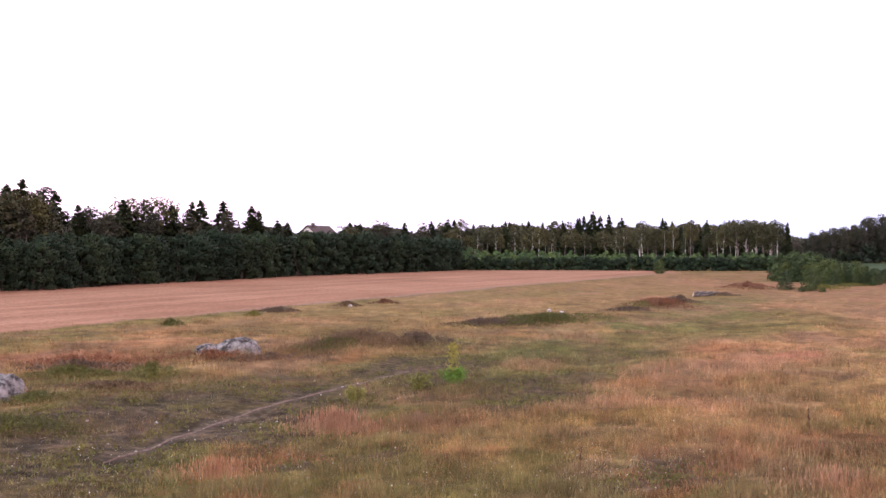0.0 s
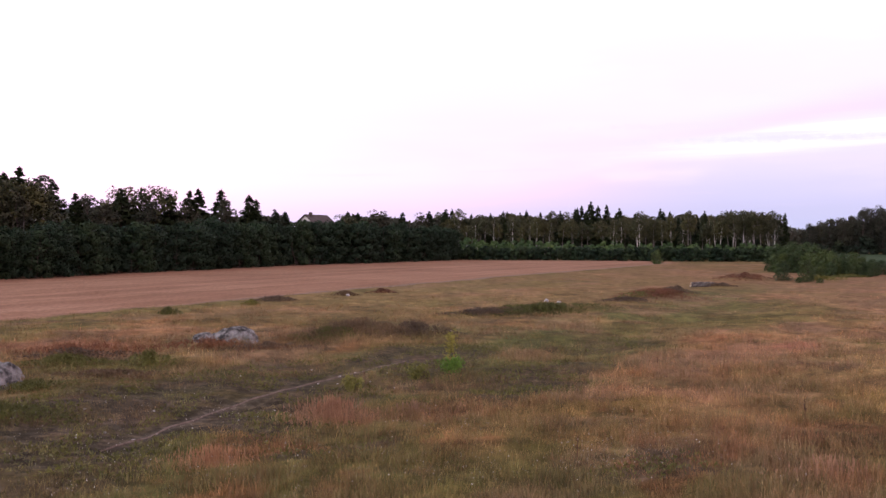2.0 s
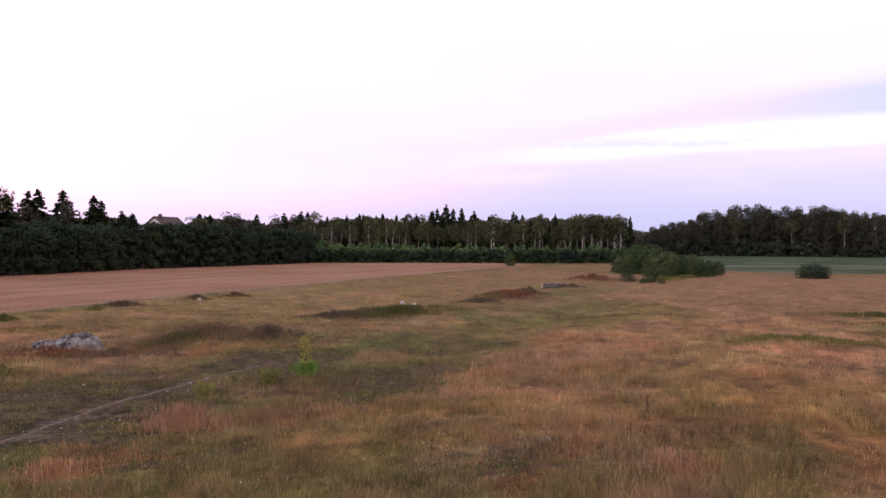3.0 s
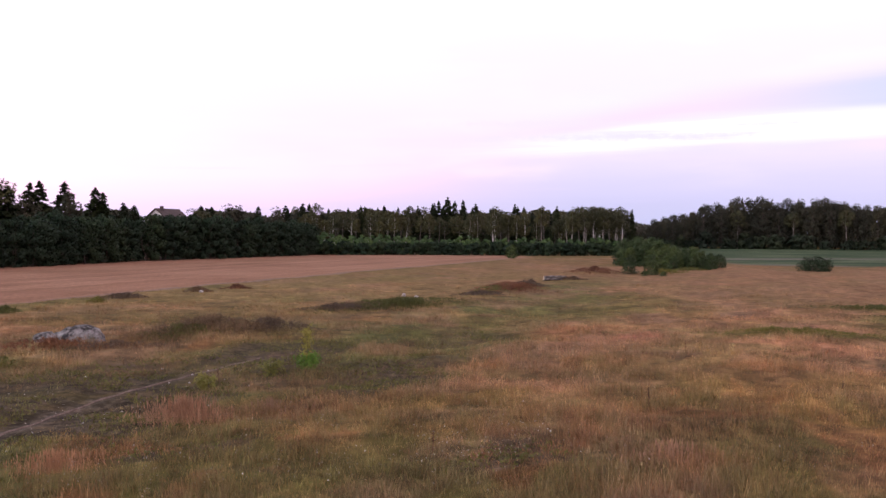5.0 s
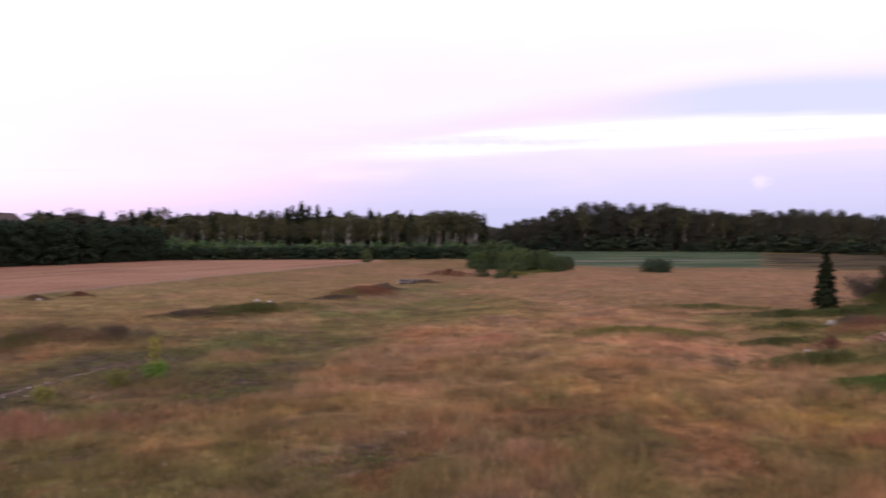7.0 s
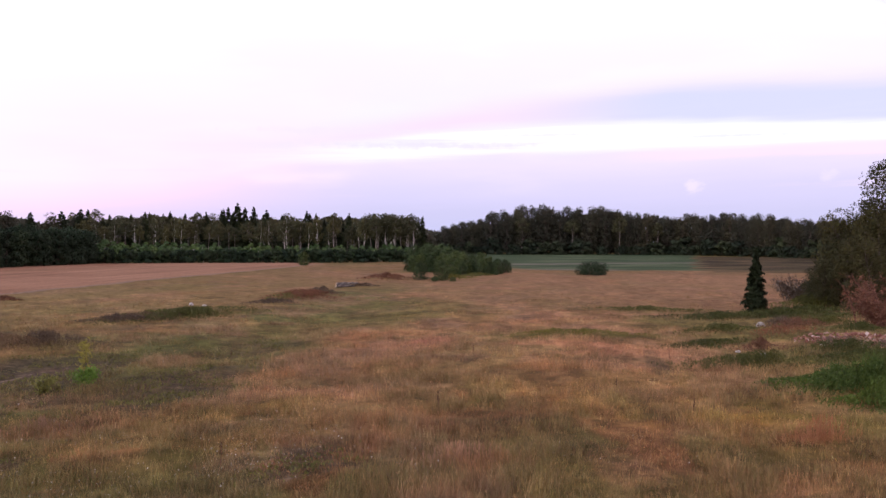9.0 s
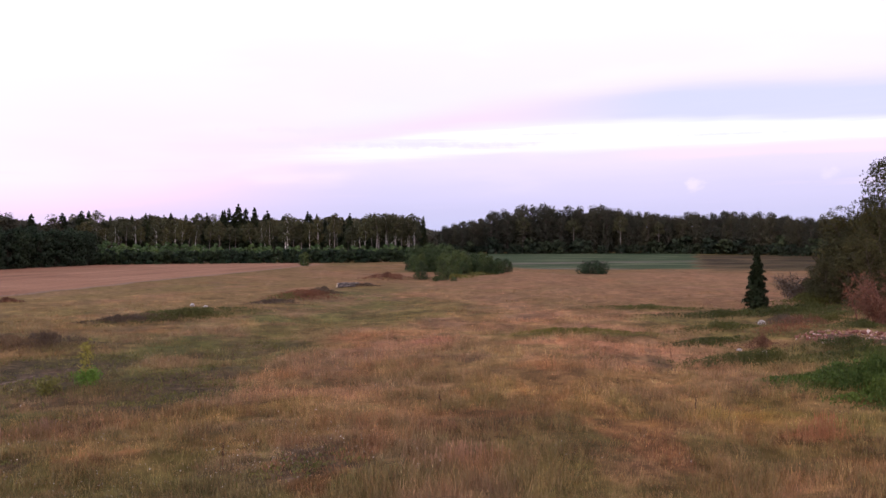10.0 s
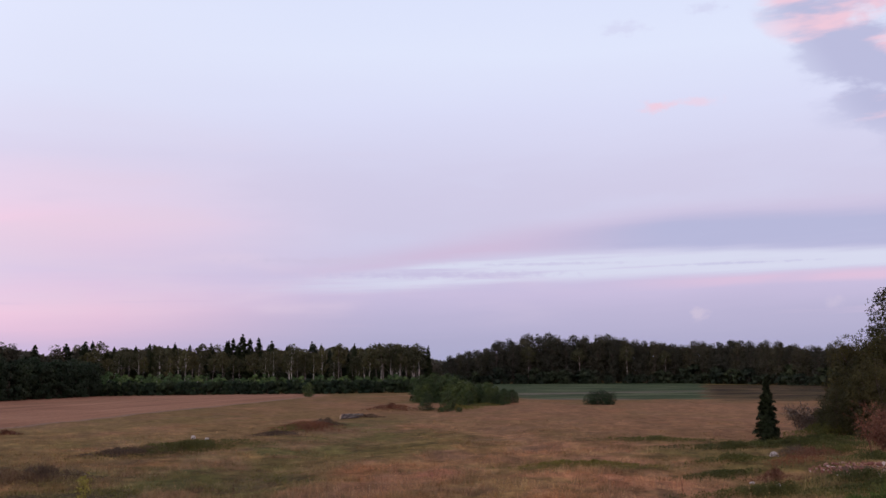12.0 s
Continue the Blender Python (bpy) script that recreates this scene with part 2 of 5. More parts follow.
LEAF_LIME = leaf_material("leaf_sapling", (0.1, 0.19, 0.03), (0.17, 0.28, 0.05))
LEAF_WEED = leaf_material("leaf_weed", (0.095, 0.1, 0.03), (0.15, 0.142, 0.043))
LEAF_YELLOW = leaf_material("leaf_pale_sapling", (0.19, 0.185, 0.045), (0.27, 0.245, 0.068))
LEAF_STRAW = leaf_material("tall_dry_grass", (0.31, 0.172, 0.112), (0.46, 0.275, 0.185))
LEAF_RUST = leaf_material("tall_rust_grass", (0.36, 0.15, 0.07), (0.48, 0.22, 0.11))
SEED_BROWN = leaf_material("dock_seed", (0.05, 0.025, 0.018), (0.1, 0.05, 0.032))
LEAF_BROWN = leaf_material("leaf_withered_weed", (0.11, 0.078, 0.054), (0.155, 0.108, 0.074))
LEAF_RED = leaf_material("leaf_withered_red", (0.12, 0.055, 0.035), (0.21, 0.1, 0.06))
LEAF_EDGE = leaf_material("leaf_wood_edge", (0.034, 0.047, 0.028), (0.046, 0.06, 0.036))
NEEDLE = leaf_material("needle_spruce", (0.021, 0.029, 0.011), (0.03, 0.04, 0.015))
BARK_DARK = bark_material("bark_dark", (0.05, 0.038, 0.03), (0.13, 0.1, 0.08))
BARK_BIRCH = bark_material("bark_birch", (0.12, 0.10, 0.085), (0.74, 0.67, 0.6), 3.0, (1, 1, 0.9), (0.3, 0.42))
BARK_GREY = bark_material("bark_grey_birch", (0.08, 0.066, 0.058), (0.33, 0.28, 0.245), 3.0, (1, 1, 0.9), (0.36, 0.56))
TWIG_RED = bark_material("twig_dry_red", (0.095, 0.04, 0.028), (0.21, 0.092, 0.062), 8.0)
WOOD_GREY = bark_material("log_weathered", (0.04, 0.032, 0.027), (0.2, 0.172, 0.148), 7.0, (1, 0.2, 1))
CUT_WOOD = bark_material("log_cut_end", (0.35, 0.26, 0.17), (0.55, 0.44, 0.32), 9.0, (1, 1, 1))


def stone_material(name, dark, light, moss=0.25):
    m = Mat(name, 0.85, 0.3)
    n = m.noise(m.local(), 3.0, 9.0, 0.72)
    c = m.ramp(n, [(0.42, dark), (0.5, tuple(0.5 * (p + q) for p, q in zip(dark, light))), (0.6, light)])
    lichen = m.ramp(m.noise(m.local(), 2.2, 4.0), [(0.55, (0, 0, 0)), (0.66, (moss, moss, moss))])
    c = m.mix(lichen, c, (0.12, 0.12, 0.07))
    m.bump(n, 0.8, 0.08)
    return m.done(c)


GRANITE = stone_material("granite_lichen", (0.03, 0.028, 0.025), (0.3, 0.282, 0.258))
PALE_STONE = stone_material("pale_stone", (0.3, 0.27, 0.24), (0.62, 0.58, 0.54), 0.05)


def brick_material():
    m = Mat("broken_brick", 0.9, 0.2)
    n = m.noise(m.local(), 14.0, 5.0)
    c = m.ramp(m.each(), [(0, (0.17, 0.07, 0.05)), (0.45, (0.28, 0.135, 0.1)), (0.8, (0.4, 0.25, 0.2)), (1, (0.58, 0.49, 0.43))])
    c = m.mix(1.0, c, m.ramp(n, [(0.3, (0.7, 0.7, 0.7)), (0.7, (1.15, 1.12, 1.1))]), "MULTIPLY")
    m.bump(n, 0.5, 0.01)
    return m.done(c)


BRICK = brick_material()


def grass_material():
    """Blades and seed heads take the colour of their own stalk from the mesh."""
    m = Mat("dry_meadow_grass", 0.75, 0.25)
    return m.done(m.attr("stalk").outputs["Color"])


GRASS = grass_material()


def petal_material():
    m = Mat("yarrow_petal", 0.7, 0.2)
    return m.done(m.ramp(m.island(), [(0, (0.2, 0.17, 0.12)), (0.6, (0.34, 0.3, 0.24)), (1, (0.66, 0.61, 0.52))]))


PETAL = petal_material()


def ground_material():
    m = Mat("ground_cover", 1.0, 0.03)
    p = m.place()
    a, b = m.attr("land"), m.attr("crop")

    def chan(n):
        s = m.t.nodes.new("ShaderNodeSeparateColor")
        m.plug(s.inputs[0], n.outputs["Color"])
        return s.outputs
    la, lb = chan(a), chan(b)
    fine = m.noise(p, 3.2, 8.0, 0.7)
    mid = m.noise(p, 0.45, 5.0, 0.6)
    wide = m.noise(p, 0.07, 4.0, 0.55)
    turf = m.attr("turf").outputs["Color"]
    drift = m.noise(p, 1.3, 6.0, 0.65, (1, 1, 0.2))
    turf = m.mix(1.0, turf, m.ramp(drift, [(0.28, (0.64, 0.66, 0.66)), (0.5, (1, 1, 1)), (0.72, (1.35, 1.3, 1.25))]), "MULTIPLY")
    soil = m.ramp(fine, [(0.3, (0.04, 0.03, 0.02)), (0.52, (0.08, 0.06, 0.04)), (0.7, (0.145, 0.11, 0.077))])
    soil = m.mix(m.ramp(mid, [(0.45, (0, 0, 0)), (0.65, (0.7, 0.7, 0.7))]), soil, (0.05, 0.048, 0.02))
    soil = m.mix(1.0, soil, m.ramp(m.noise(p, 0.9, 5.0, 0.65), [(0.34, (0.55, 0.6, 0.55)), (0.5, (1, 1, 1)), (0.66, (1.5, 1.3, 1.15))]), "MULTIPLY")
    row = m.noise(p, 1.0, 4.0, 0.6, (0.55, 0.012, 1), 27.0)
    stub = m.ramp(m.calc("ADD", m.calc("MULTIPLY", row, 0.6), m.calc("MULTIPLY", wide, 0.4)),
                  [(0.36, (0.21, 0.114, 0.068)), (0.5, (0.287, 0.158, 0.096)), (0.62, (0.35, 0.203, 0.128))])
    lush = m.ramp(m.noise(p, 0.2, 4.0, 0.5, (0.25, 1, 1)), [(0.42, (0.036, 0.06, 0.028)), (0.52, (0.06, 0.086, 0.042)), (0.64, (0.1, 0.125, 0.066))])
    fallow = m.ramp(m.noise(p, 0.16, 5.0, 0.6, (0.35, 1, 1), 35.0), [(0.4, (0.022, 0.02, 0.011)), (0.48, (0.06, 0.043, 0.023)), (0.56, (0.085, 0.07, 0.032)), (0.66, (0.18, 0.11, 0.064))])
    path = m.ramp(fine, [(0.3, (0.13, 0.105, 0.09)), (0.7, (0.26, 0.22, 0.185))])
    c = m.mix(la[1], turf, soil)
    c = m.mix(la[0], c, stub)
    c = m.mix(lb[0], c, lush)
    c = m.mix(lb[1], c, fallow)
    c = m.mix(lb[2], c, path)
    grain = m.ramp(fine, [(0.3, (0.62, 0.63, 0.64)), (0.7, (1.32, 1.31, 1.28))])
    c = m.mix(1.0, c, grain, "MULTIPLY")
    m.bump(fine, 0.7, 0.06)
    return m.done(c)


GROUND = ground_material()

# ---------------------------------------------------------------- the lie of the land


def lattice(ix, iy, seed):
    h = (ix.astype(np.int64) * 374761393 + iy.astype(np.int64) * 668265263 + seed * 974634777) & 0x7FFFFFFF
    h = ((h ^ (h >> 13)) * 1274126177) & 0x7FFFFFFF
    return ((h ^ (h >> 16)) & 0xFFFF) / 65535.0


def soft_noise(x, y, size, seed=0, octaves=3):
    """Smooth value noise, 0 to 1, on arrays."""
    total, amp, norm = np.zeros_like(np.asarray(x, float)), 1.0, 0.0
    for o in range(octaves):
        u, v = np.asarray(x) / size * 2 ** o + 57.3 * o, np.asarray(y) / size * 2 ** o + 91.7 * o
        iu, iv = np.floor(u), np.floor(v)
        fu, fv = u - iu, v - iv
        fu, fv = fu * fu * (3 - 2 * fu), fv * fv * (3 - 2 * fv)
        g = [lattice(iu + i, iv + j, seed + o) for j in (0, 1) for i in (0, 1)]
        total = total + amp * ((g[0] * (1 - fu) + g[1] * fu) * (1 - fv) + (g[2] * (1 - fu) + g[3] * fu) * fv)
        norm, amp = norm + amp, amp * 0.5
    return total / norm


def ease(v, lo, hi):
    k = np.clip((v - lo) / (hi - lo), 0, 1)
    return k * k * (3 - 2 * k)


def oval(x, y, cx, cy, rx, ry, turn):
    """Distance from an ellipse's centre in its radii; turn in degrees, anticlockwise."""
    c, s = math.cos(radians(turn)), math.sin(radians(turn))
    dx, dy = x - cx, y - cy
    return np.hypot((dx * c + dy * s) / rx, (-dx * s + dy * c) / ry)


# mounds, ridges and hollows: x, y, half length, half width, turn, height
RELIEF = [(-2.8, 38.3, 3.2, 1.4, 3, 0.28), (5.5, 52.5, 5.0, 1.6, 38, 0.25), (15.0, 67.0, 4.0, 1.8, 45, 0.35), (30, 94, 3.2, 1.6, 20, 0.3),
          (49, 90, 12, 7, -25, 0.15), (18.8, 34.4, 4.2, 1.2, -28, 0.14), (29, 31, 5, 3.5, -10, 0.35), (-8.5, 37, 3, 1.5, 0, 0.12),
          (-4.0, 24, 6, 3, 65, -0.18), (12, 47, 14, 3.2, 58, -0.22), (5, 20, 6, 4, 20, 0.15), (14, 30, 7, 4, 30, 0.18)]


def land_height(x, y):
    x, y = np.asarray(x, float), np.asarray(y, float)
    z = np.zeros(np.broadcast(x, y).shape)
    for cx, cy, rx, ry, turn, h in RELIEF:
        z = z + h * np.exp(-oval(x, y, cx, cy, rx, ry, turn) ** 2)
    near = np.clip(1 - np.hypot(x, y) / 150, 0, 1)
    z = z + near * 0.32 * (soft_noise(x, y, 5.0, 3) - 0.5) + near * 0.26 * (soft_noise(x, y, 2.3, 6, 2) - 0.5) + near * 0.12 * (soft_noise(x, y, 1.0, 9, 2) - 0.5)
    return z


def gz(x, y):
    return float(land_height(np.array([x]), np.array([y]))[0])


def field_edge(x):
    """The meadow's border with the stubble: y over x."""
    return np.interp(x, [-60, -20.8, -16.8, -9.8, -1.1, 7.1, 19.9, 39], [22, 44.8, 54.2, 67.9, 85.1, 101.9, 124.6, 161])


def hedge_foot(x):
    """The foot of the alder row along the stubble: y over x."""
    return np.interp(x, [-75, -41.1, -34.3, -23, -12.9, 1.9], [22, 88.4, 108.4, 137.2, 153, 177])


def path_line(y):
    """The middle of the narrow trodden path: x over y."""
    px, py = np.array([-6.6, -6.17, -5.77, -5.34, -4.27, -2.99, -1.44, -0.6]), np.array([17.8, 19.8, 21.6, 23.6, 25.7, 28.0, 30.5, 31.9])
    return np.interp(y, py, px) + 0.1 * (soft_noise(y, y, 2.0, 5) - 0.5)


def off_path(x, y):
    return np.where((y > 18) & (y < 32), np.abs(x - path_line(y)), 9.0)


def land_use(x, y):
    """Shares of stubble, bare soil, green turf, green crop, fallow and path."""
    w = soft_noise(x, y, 3.0, 21) - 0.5
    stub = ease(y - field_edge(x) + 1.0 * w, -0.4, 0.8) * ease(x, 42, 39) * ease(y, 181, 179)
    e = field_edge(x)
    soil = np.zeros_like(stub)
    for cx, cy, rx, ry, turn, k in ((-6.0, 23.5, 11, 4.0, 60, 1.0), (-0.8, 32.5, 6, 2.6, 50, 0.85), (1.6, 24.6, 3.4, 1.3, 38, 0.9), (3.2, 29.0, 4, 1.6, 50, 0.75), (-8, 17, 4, 3, 40, 0.9), (-1.8, 18.2, 1.6, 0.7, 30, 0.8), (6.5, 36.5, 5, 1.5, 52, 0.5), (4.2, 17.0, 1.2, 0.6, 20, 0.7), (17.9, 26.6, 3.6, 0.35, 62, 0.6), (3.8, 15.9, 1.5, 0.7, 10, 0.8), (2.2, 27.9, 1.9, 0.9, 20, 0.85), (-2.0, 17.9, 1.3, 0.6, 15, 0.9)):
        soil = np.maximum(soil, k * ease(oval(x, y, cx, cy, rx, ry, turn) + 1.1 * w, 1.15, 0.65))
    green = np.zeros_like(stub)
    for cx, cy, rx, ry, turn, k in ((12, 46, 17, 3.6, 58, 0.6), (24, 78, 9, 3, 60, 0.6), (18.9, 33.8, 3.4, 0.7, -26, 0.9), (31, 46.6, 5, 1.6, -38, 0.8), (32, 40, 6, 4.2, 20, 0.95),
                                    (24, 26, 4.2, 2.4, 20, 0.8), (20.5, 19.9, 2.8, 1.9, 0, 0.8), (-11, 30, 3.5, 2.0, 20, 0.6), (-9, 19, 3, 2, 20, 0.4), (36, 95, 6, 4, 30, 0.7), (29, 32.5, 5.5, 3.6, 0, 0.85), (34, 29, 6, 4, 0, 0.8), (2, 15.5, 2.5, 1.5, 0, 0.4), (17.2, 15.6, 2.6, 1.5, -20, 0.45), (27, 36.5, 5, 1.4, -20, 0.5)):
        green = np.maximum(green, k * ease(oval(x, y, cx, cy, rx, ry, turn) + 1.2 * w, 1.2, 0.6))
    green = np.maximum(green, 0.55 * ease(y - e, -9, -1) * ease(soft_noise(x, y, 6, 31), 0.42, 0.62))
    d = np.hypot(x, y)
    lush = ease(d + 6 * w, 131, 137) * ease(x, 58, 64) * ease(d, 310, 300) * ease(x - 0.72 * y + 6 * w, 4, 0)
    fallow = ease(d + 10 * w, 124, 136) * ease(x - 0.72 * y + 6 * w, 0, 4) * ease(d, 265, 255)
    forest = ease(d, 182, 190) * (1 - lush) * (1 - fallow)
    green = np.maximum(green, 0.8 * forest)
    # the narrow trodden path
    off = off_path(x, y)
    path = 0.3 * ease(off, 0.22, 0.08) * ease(y, 17.5, 20) * ease(y, 31.5, 30.5)
    edge = y - e
    path = np.maximum(path, 0.75 * ease(edge, -0.2, 0.4) * ease(edge, 2.2, 0.9) * ease(x, -22, -8) * ease(x, 41, 38))
    path = np.maximum(path, 0.75 * np.exp(-((y - 150 - 6 * w) / 4.5) ** 2) * ease(soft_noise(x, y, 9, 77), 0.25, 0.5) * lush)
    path = np.maximum(path, 0.6 * np.exp(-((d - 136 - 6 * w) / 3.0) ** 2) * ease(x, 58, 61) * ease(x, 76, 68))
    return stub, soil * (1 - stub), green * (1 - stub), lush, fallow, path


# stands of another colour: x, y, radii, turn, colour, share
ACCENTS = ((13.4, 35.8, 1.3, 1.6, 0, (.42, .17, .11), .85), (17.5, 31.6, 3.0, 1.0, -30, (.42, .19, .1), .7), (13.9, 26.0, 1.8, 1.0, 0, (.42, .2, .075), .7), (17.9, 29.0, 2.2, 1.2, -10, (.43, .2, .105), .65),
           (12.7, 39.2, 2.6, 1.4, -10, (.26, .13, .045), .75), (2.9, 21.9, 2.6, 1.0, 30, (.3, .2, .05), .6), (0.6, 25.2, 1.6, 0.8, 20, (.36, .17, .085), .6), (12.6, 35.3, 1.0, 0.9, 0, (.42, .16, .105), .6),
           (5.1, 28.4, 1.6, 0.9, 20, (.44, .21, .09), .6), (10.5, 38.3, 2.4, 1.2, 10, (.3, .13, .05), .7), (-14.3, 35.5, 3.6, 2.0, 10, (.4, .18, .105), .7), (-11.3, 40.0, 4.0, 1.6, 10, (.4, .19, .09), .6),
           (-8.2, 30.8, 1.6, 0.7, 10, (.25, .115, .05), .7), (-12.0, 33.6, 2.4, 1.2, 15, (.27, .115, .055), .7), (14.1, 15.4, 0.9, 0.7, 0, (.42, .17, .1), .7), (13.8, 17.5, 1.6, 0.8, 0, (.33, .22, .05), .6),
           (8.5, 43.0, 2.0, 1.2, 50, (.14, .17, .035), .7), (12.8, 49.5, 2.2, 1.2, 50, (.14, .17, .035), .65), (6.4, 40.6, 2.4, 0.8, 45, (.16, .165, .05), .6), (-9.4, 21.0, 1.6, 1.0, 0, (.1, .115, .03), .7),
           (14.1, 20.8, 1.5, 1.1, 30, (.16, .105, .07), .6), (3.3, 16.9, 1.4, 0.8, 0, (.2, .13, .09), .6), (-3.9, 17.4, 1.0, 0.7, 10, (.4, .19, .075), .7), (-0.2, 18.3, 1.6, 0.7, 20, (.26, .2, .06), .5))


def meadow_colour(x, y, soil, green):
    """The colour of the standing grass: khaki, rose, rust, gold and olive in soft uneven stands."""
    n = len(x)
    d = np.hypot(x, y)
    far = ease(d, 35, 90)
    # bend the fields, so that no stand follows a grid
    wx, wy = x + 1.6 * (soft_noise(x, y, 2.6, 141) - 0.5), y + 1.6 * (soft_noise(x, y, 2.6, 143) - 0.5)
    u, v = 0.8 * wx - 0.6 * wy, 0.42 * wx + 0.56 * wy
    khaki, rose, rust, gold, olive, mauve, dark = (np.array(c) for c in ((.265, .17, .078), (.35, .182, .104), (.295, .142, .058), (.25, .17, .056), (.165, .145, .045), (.215, .145, .09), (.135, .105, .046)))
    leaf = np.array((.105, .108, .028))

    def lerp(a, b, k):
        return a * (1 - k[:, None]) + b * k[:, None]
    col = lerp(np.tile(khaki, (n, 1)), rose, ease(soft_noise(u, v, 3.0, 73, 4) + 0.03 * ease(x, 2, 14), 0.46, 0.64) * (0.65 - 0.2 * far))
    col = lerp(col, rust, ease(soft_noise(v, u, 2.4, 41, 4), 0.52, 0.66) * 0.75)
    col = lerp(col, gold, ease(soft_noise(u + 40, v, 2.2, 71, 4) + 0.06 * ease(d, 26, 16), 0.53, 0.66) * 0.7)
    col = lerp(col, olive, ease(soft_noise(v, u + 30, 4.6, 47, 4) + 0.4 * (soft_noise(u, v, 1.1, 43, 2) - 0.5), 0.49, 0.63) * 0.8)
    col = lerp(col, mauve, ease(soft_noise(u, v + 70, 1.9, 51, 3), 0.54, 0.66) * 0.6)
    col = lerp(col, dark, ease(soft_noise(v + 20, 0.7 * u, 1.7, 58, 4), 0.57, 0.7) * 0.75 * (1 - 0.4 * far))
    # farther off, long soft bands of light and dark
    col = lerp(col, np.array((.19, .125, .052)), ease(soft_noise(x, 0.3 * y, 5.5, 95, 4), 0.5, 0.64) * 0.6 * ease(d, 38, 70))
    col = lerp(col, np.array((.38, .22, .115)), ease(soft_noise(x, 0.3 * y, 6.5, 96, 4), 0.52, 0.66) * 0.5 * ease(d, 38, 70))
    for cx, cy, rx, ry, turn, c, k in ACCENTS:
        col = lerp(col, np.array(c), k * ease(oval(x, y, cx, cy, rx, ry, turn) + 1.0 * (soft_noise(u, v, 1.2, 17, 3) - 0.5), 1.15, 0.4))
    # beyond the hollow the sward is yellower
    beyond = ease(x - np.interp(y, [20, 33, 48, 70, 90], [-14, -4, 5, 16, 29]), 1, -5)
    col = lerp(col, np.array((.215, .155, .06)), beyond * 0.8 * ease(soft_noise(u, v, 5.0, 93), 0.3, 0.6) * ease(y, 40, 50))
    # the hollow keeps a dull grey-green sward
    side = np.abs(x - np.interp(y, [10, 20, 33, 48, 70, 90], [-10, -6.5, 2.5, 10, 20.5, 33])) / np.interp(y, [10, 20, 33, 48, 70, 90], [6, 6.5, 5.5, 5.0, 4.2, 3.4])
    dull = ease(side + 1.5 * (soft_noise(u, v, 3.5, 29) - 0.5), 1.3, 0.45) * ease(y, 92, 80)
    sward = lerp(np.tile(np.array((.19, .135, .07)), (n, 1)), np.array((.12, .135, .042)), ease(soft_noise(v, u, 1.6, 33, 3), 0.38, 0.58))
    col = lerp(col, sward, np.clip(dull * (0.35 + 0.9 * soft_noise(u, v, 4.0, 41)), 0, 1))
    col = lerp(col, leaf, np.clip(green, 0, 1))
    col = lerp(col, lerp(np.tile(np.array((.125, .082, .05)), (n, 1)), leaf, ease(soft_noise(u, v, 1.1, 43, 2), 0.42, 0.62)), soil * (0.85 - 0.5 * ease(soft_noise(u, v, 1.6, 19), 0.5, 0.62)))
    # uneven tone of the tufts, with shade in the gaps painted in
    tone_shade = (soft_noise(u, v, 1.3, 121, 3) - 0.5) * 1.0 + (soft_noise(v, u, 0.42, 123, 3) - 0.5) * 1.3
    col = lerp(col, np.array((.31, .17, .095)), 0.5 * ease(x, 18, 34) * ease(d, 42, 58) * ease(d, 130, 110))
    col = lerp(col, np.array((.25, .163, .08)), 0.14 + 0.1 * far)
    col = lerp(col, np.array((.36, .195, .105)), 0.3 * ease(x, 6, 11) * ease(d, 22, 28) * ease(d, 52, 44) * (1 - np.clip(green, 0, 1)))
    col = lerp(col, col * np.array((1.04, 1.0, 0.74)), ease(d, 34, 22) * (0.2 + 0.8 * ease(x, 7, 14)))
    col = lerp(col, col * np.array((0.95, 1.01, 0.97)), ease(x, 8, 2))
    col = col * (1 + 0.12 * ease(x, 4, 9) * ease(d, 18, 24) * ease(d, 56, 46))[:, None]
    # green undergrowth among the near grass
    col = lerp(col, np.array((.16, .145, .042)), ease(soft_noise(v, u, 1.5, 151, 4), 0.5, 0.62) * 0.55 * ease(d, 27, 18))
    col = lerp(col, np.array((.31, .135, .06)), ease(soft_noise(u, v, 1.3, 153, 4), 0.55, 0.66) * 0.55 * ease(d, 27, 18))
    return col * np.exp(tone_shade * (1 - 0.55 * far))[:, None]


def mesh_from(name, verts, faces, material, colours=None, normals=None):
    """A mesh from arrays; faces all have the same number of corners; normals, one for each face, shade sprays as parts of a clump."""
    me = bpy.data.meshes.new(name)
    n, k = faces.shape
    me.vertices.add(len(verts))
    me.vertices.foreach_set("co", np.ascontiguousarray(verts, np.float32).ravel())
    me.loops.add(n * k)
    me.loops.foreach_set("vertex_index", np.ascontiguousarray(faces, np.int32).ravel())
    me.polygons.add(n)
    me.polygons.foreach_set("loop_start", np.arange(0, n * k, k, dtype=np.int32))
    for key, value in (colours or {}).items():
        at = me.attributes.new(key, "FLOAT_COLOR", "POINT")
        at.data.foreach_set("color", np.ascontiguousarray(value, np.float32).ravel())
    me.materials.append(material)
    me.update()
    me.validate()
    if normals is not None:
        me.polygons.foreach_set("use_smooth", np.ones(n, bool))
        me.normals_split_custom_set(np.repeat(normals, k, 0).tolist())
    return me


def part(name, me, parent, label=""):
    ob = new(name, me)
    ob.parent = parent
    return tagged(ob, label=label)


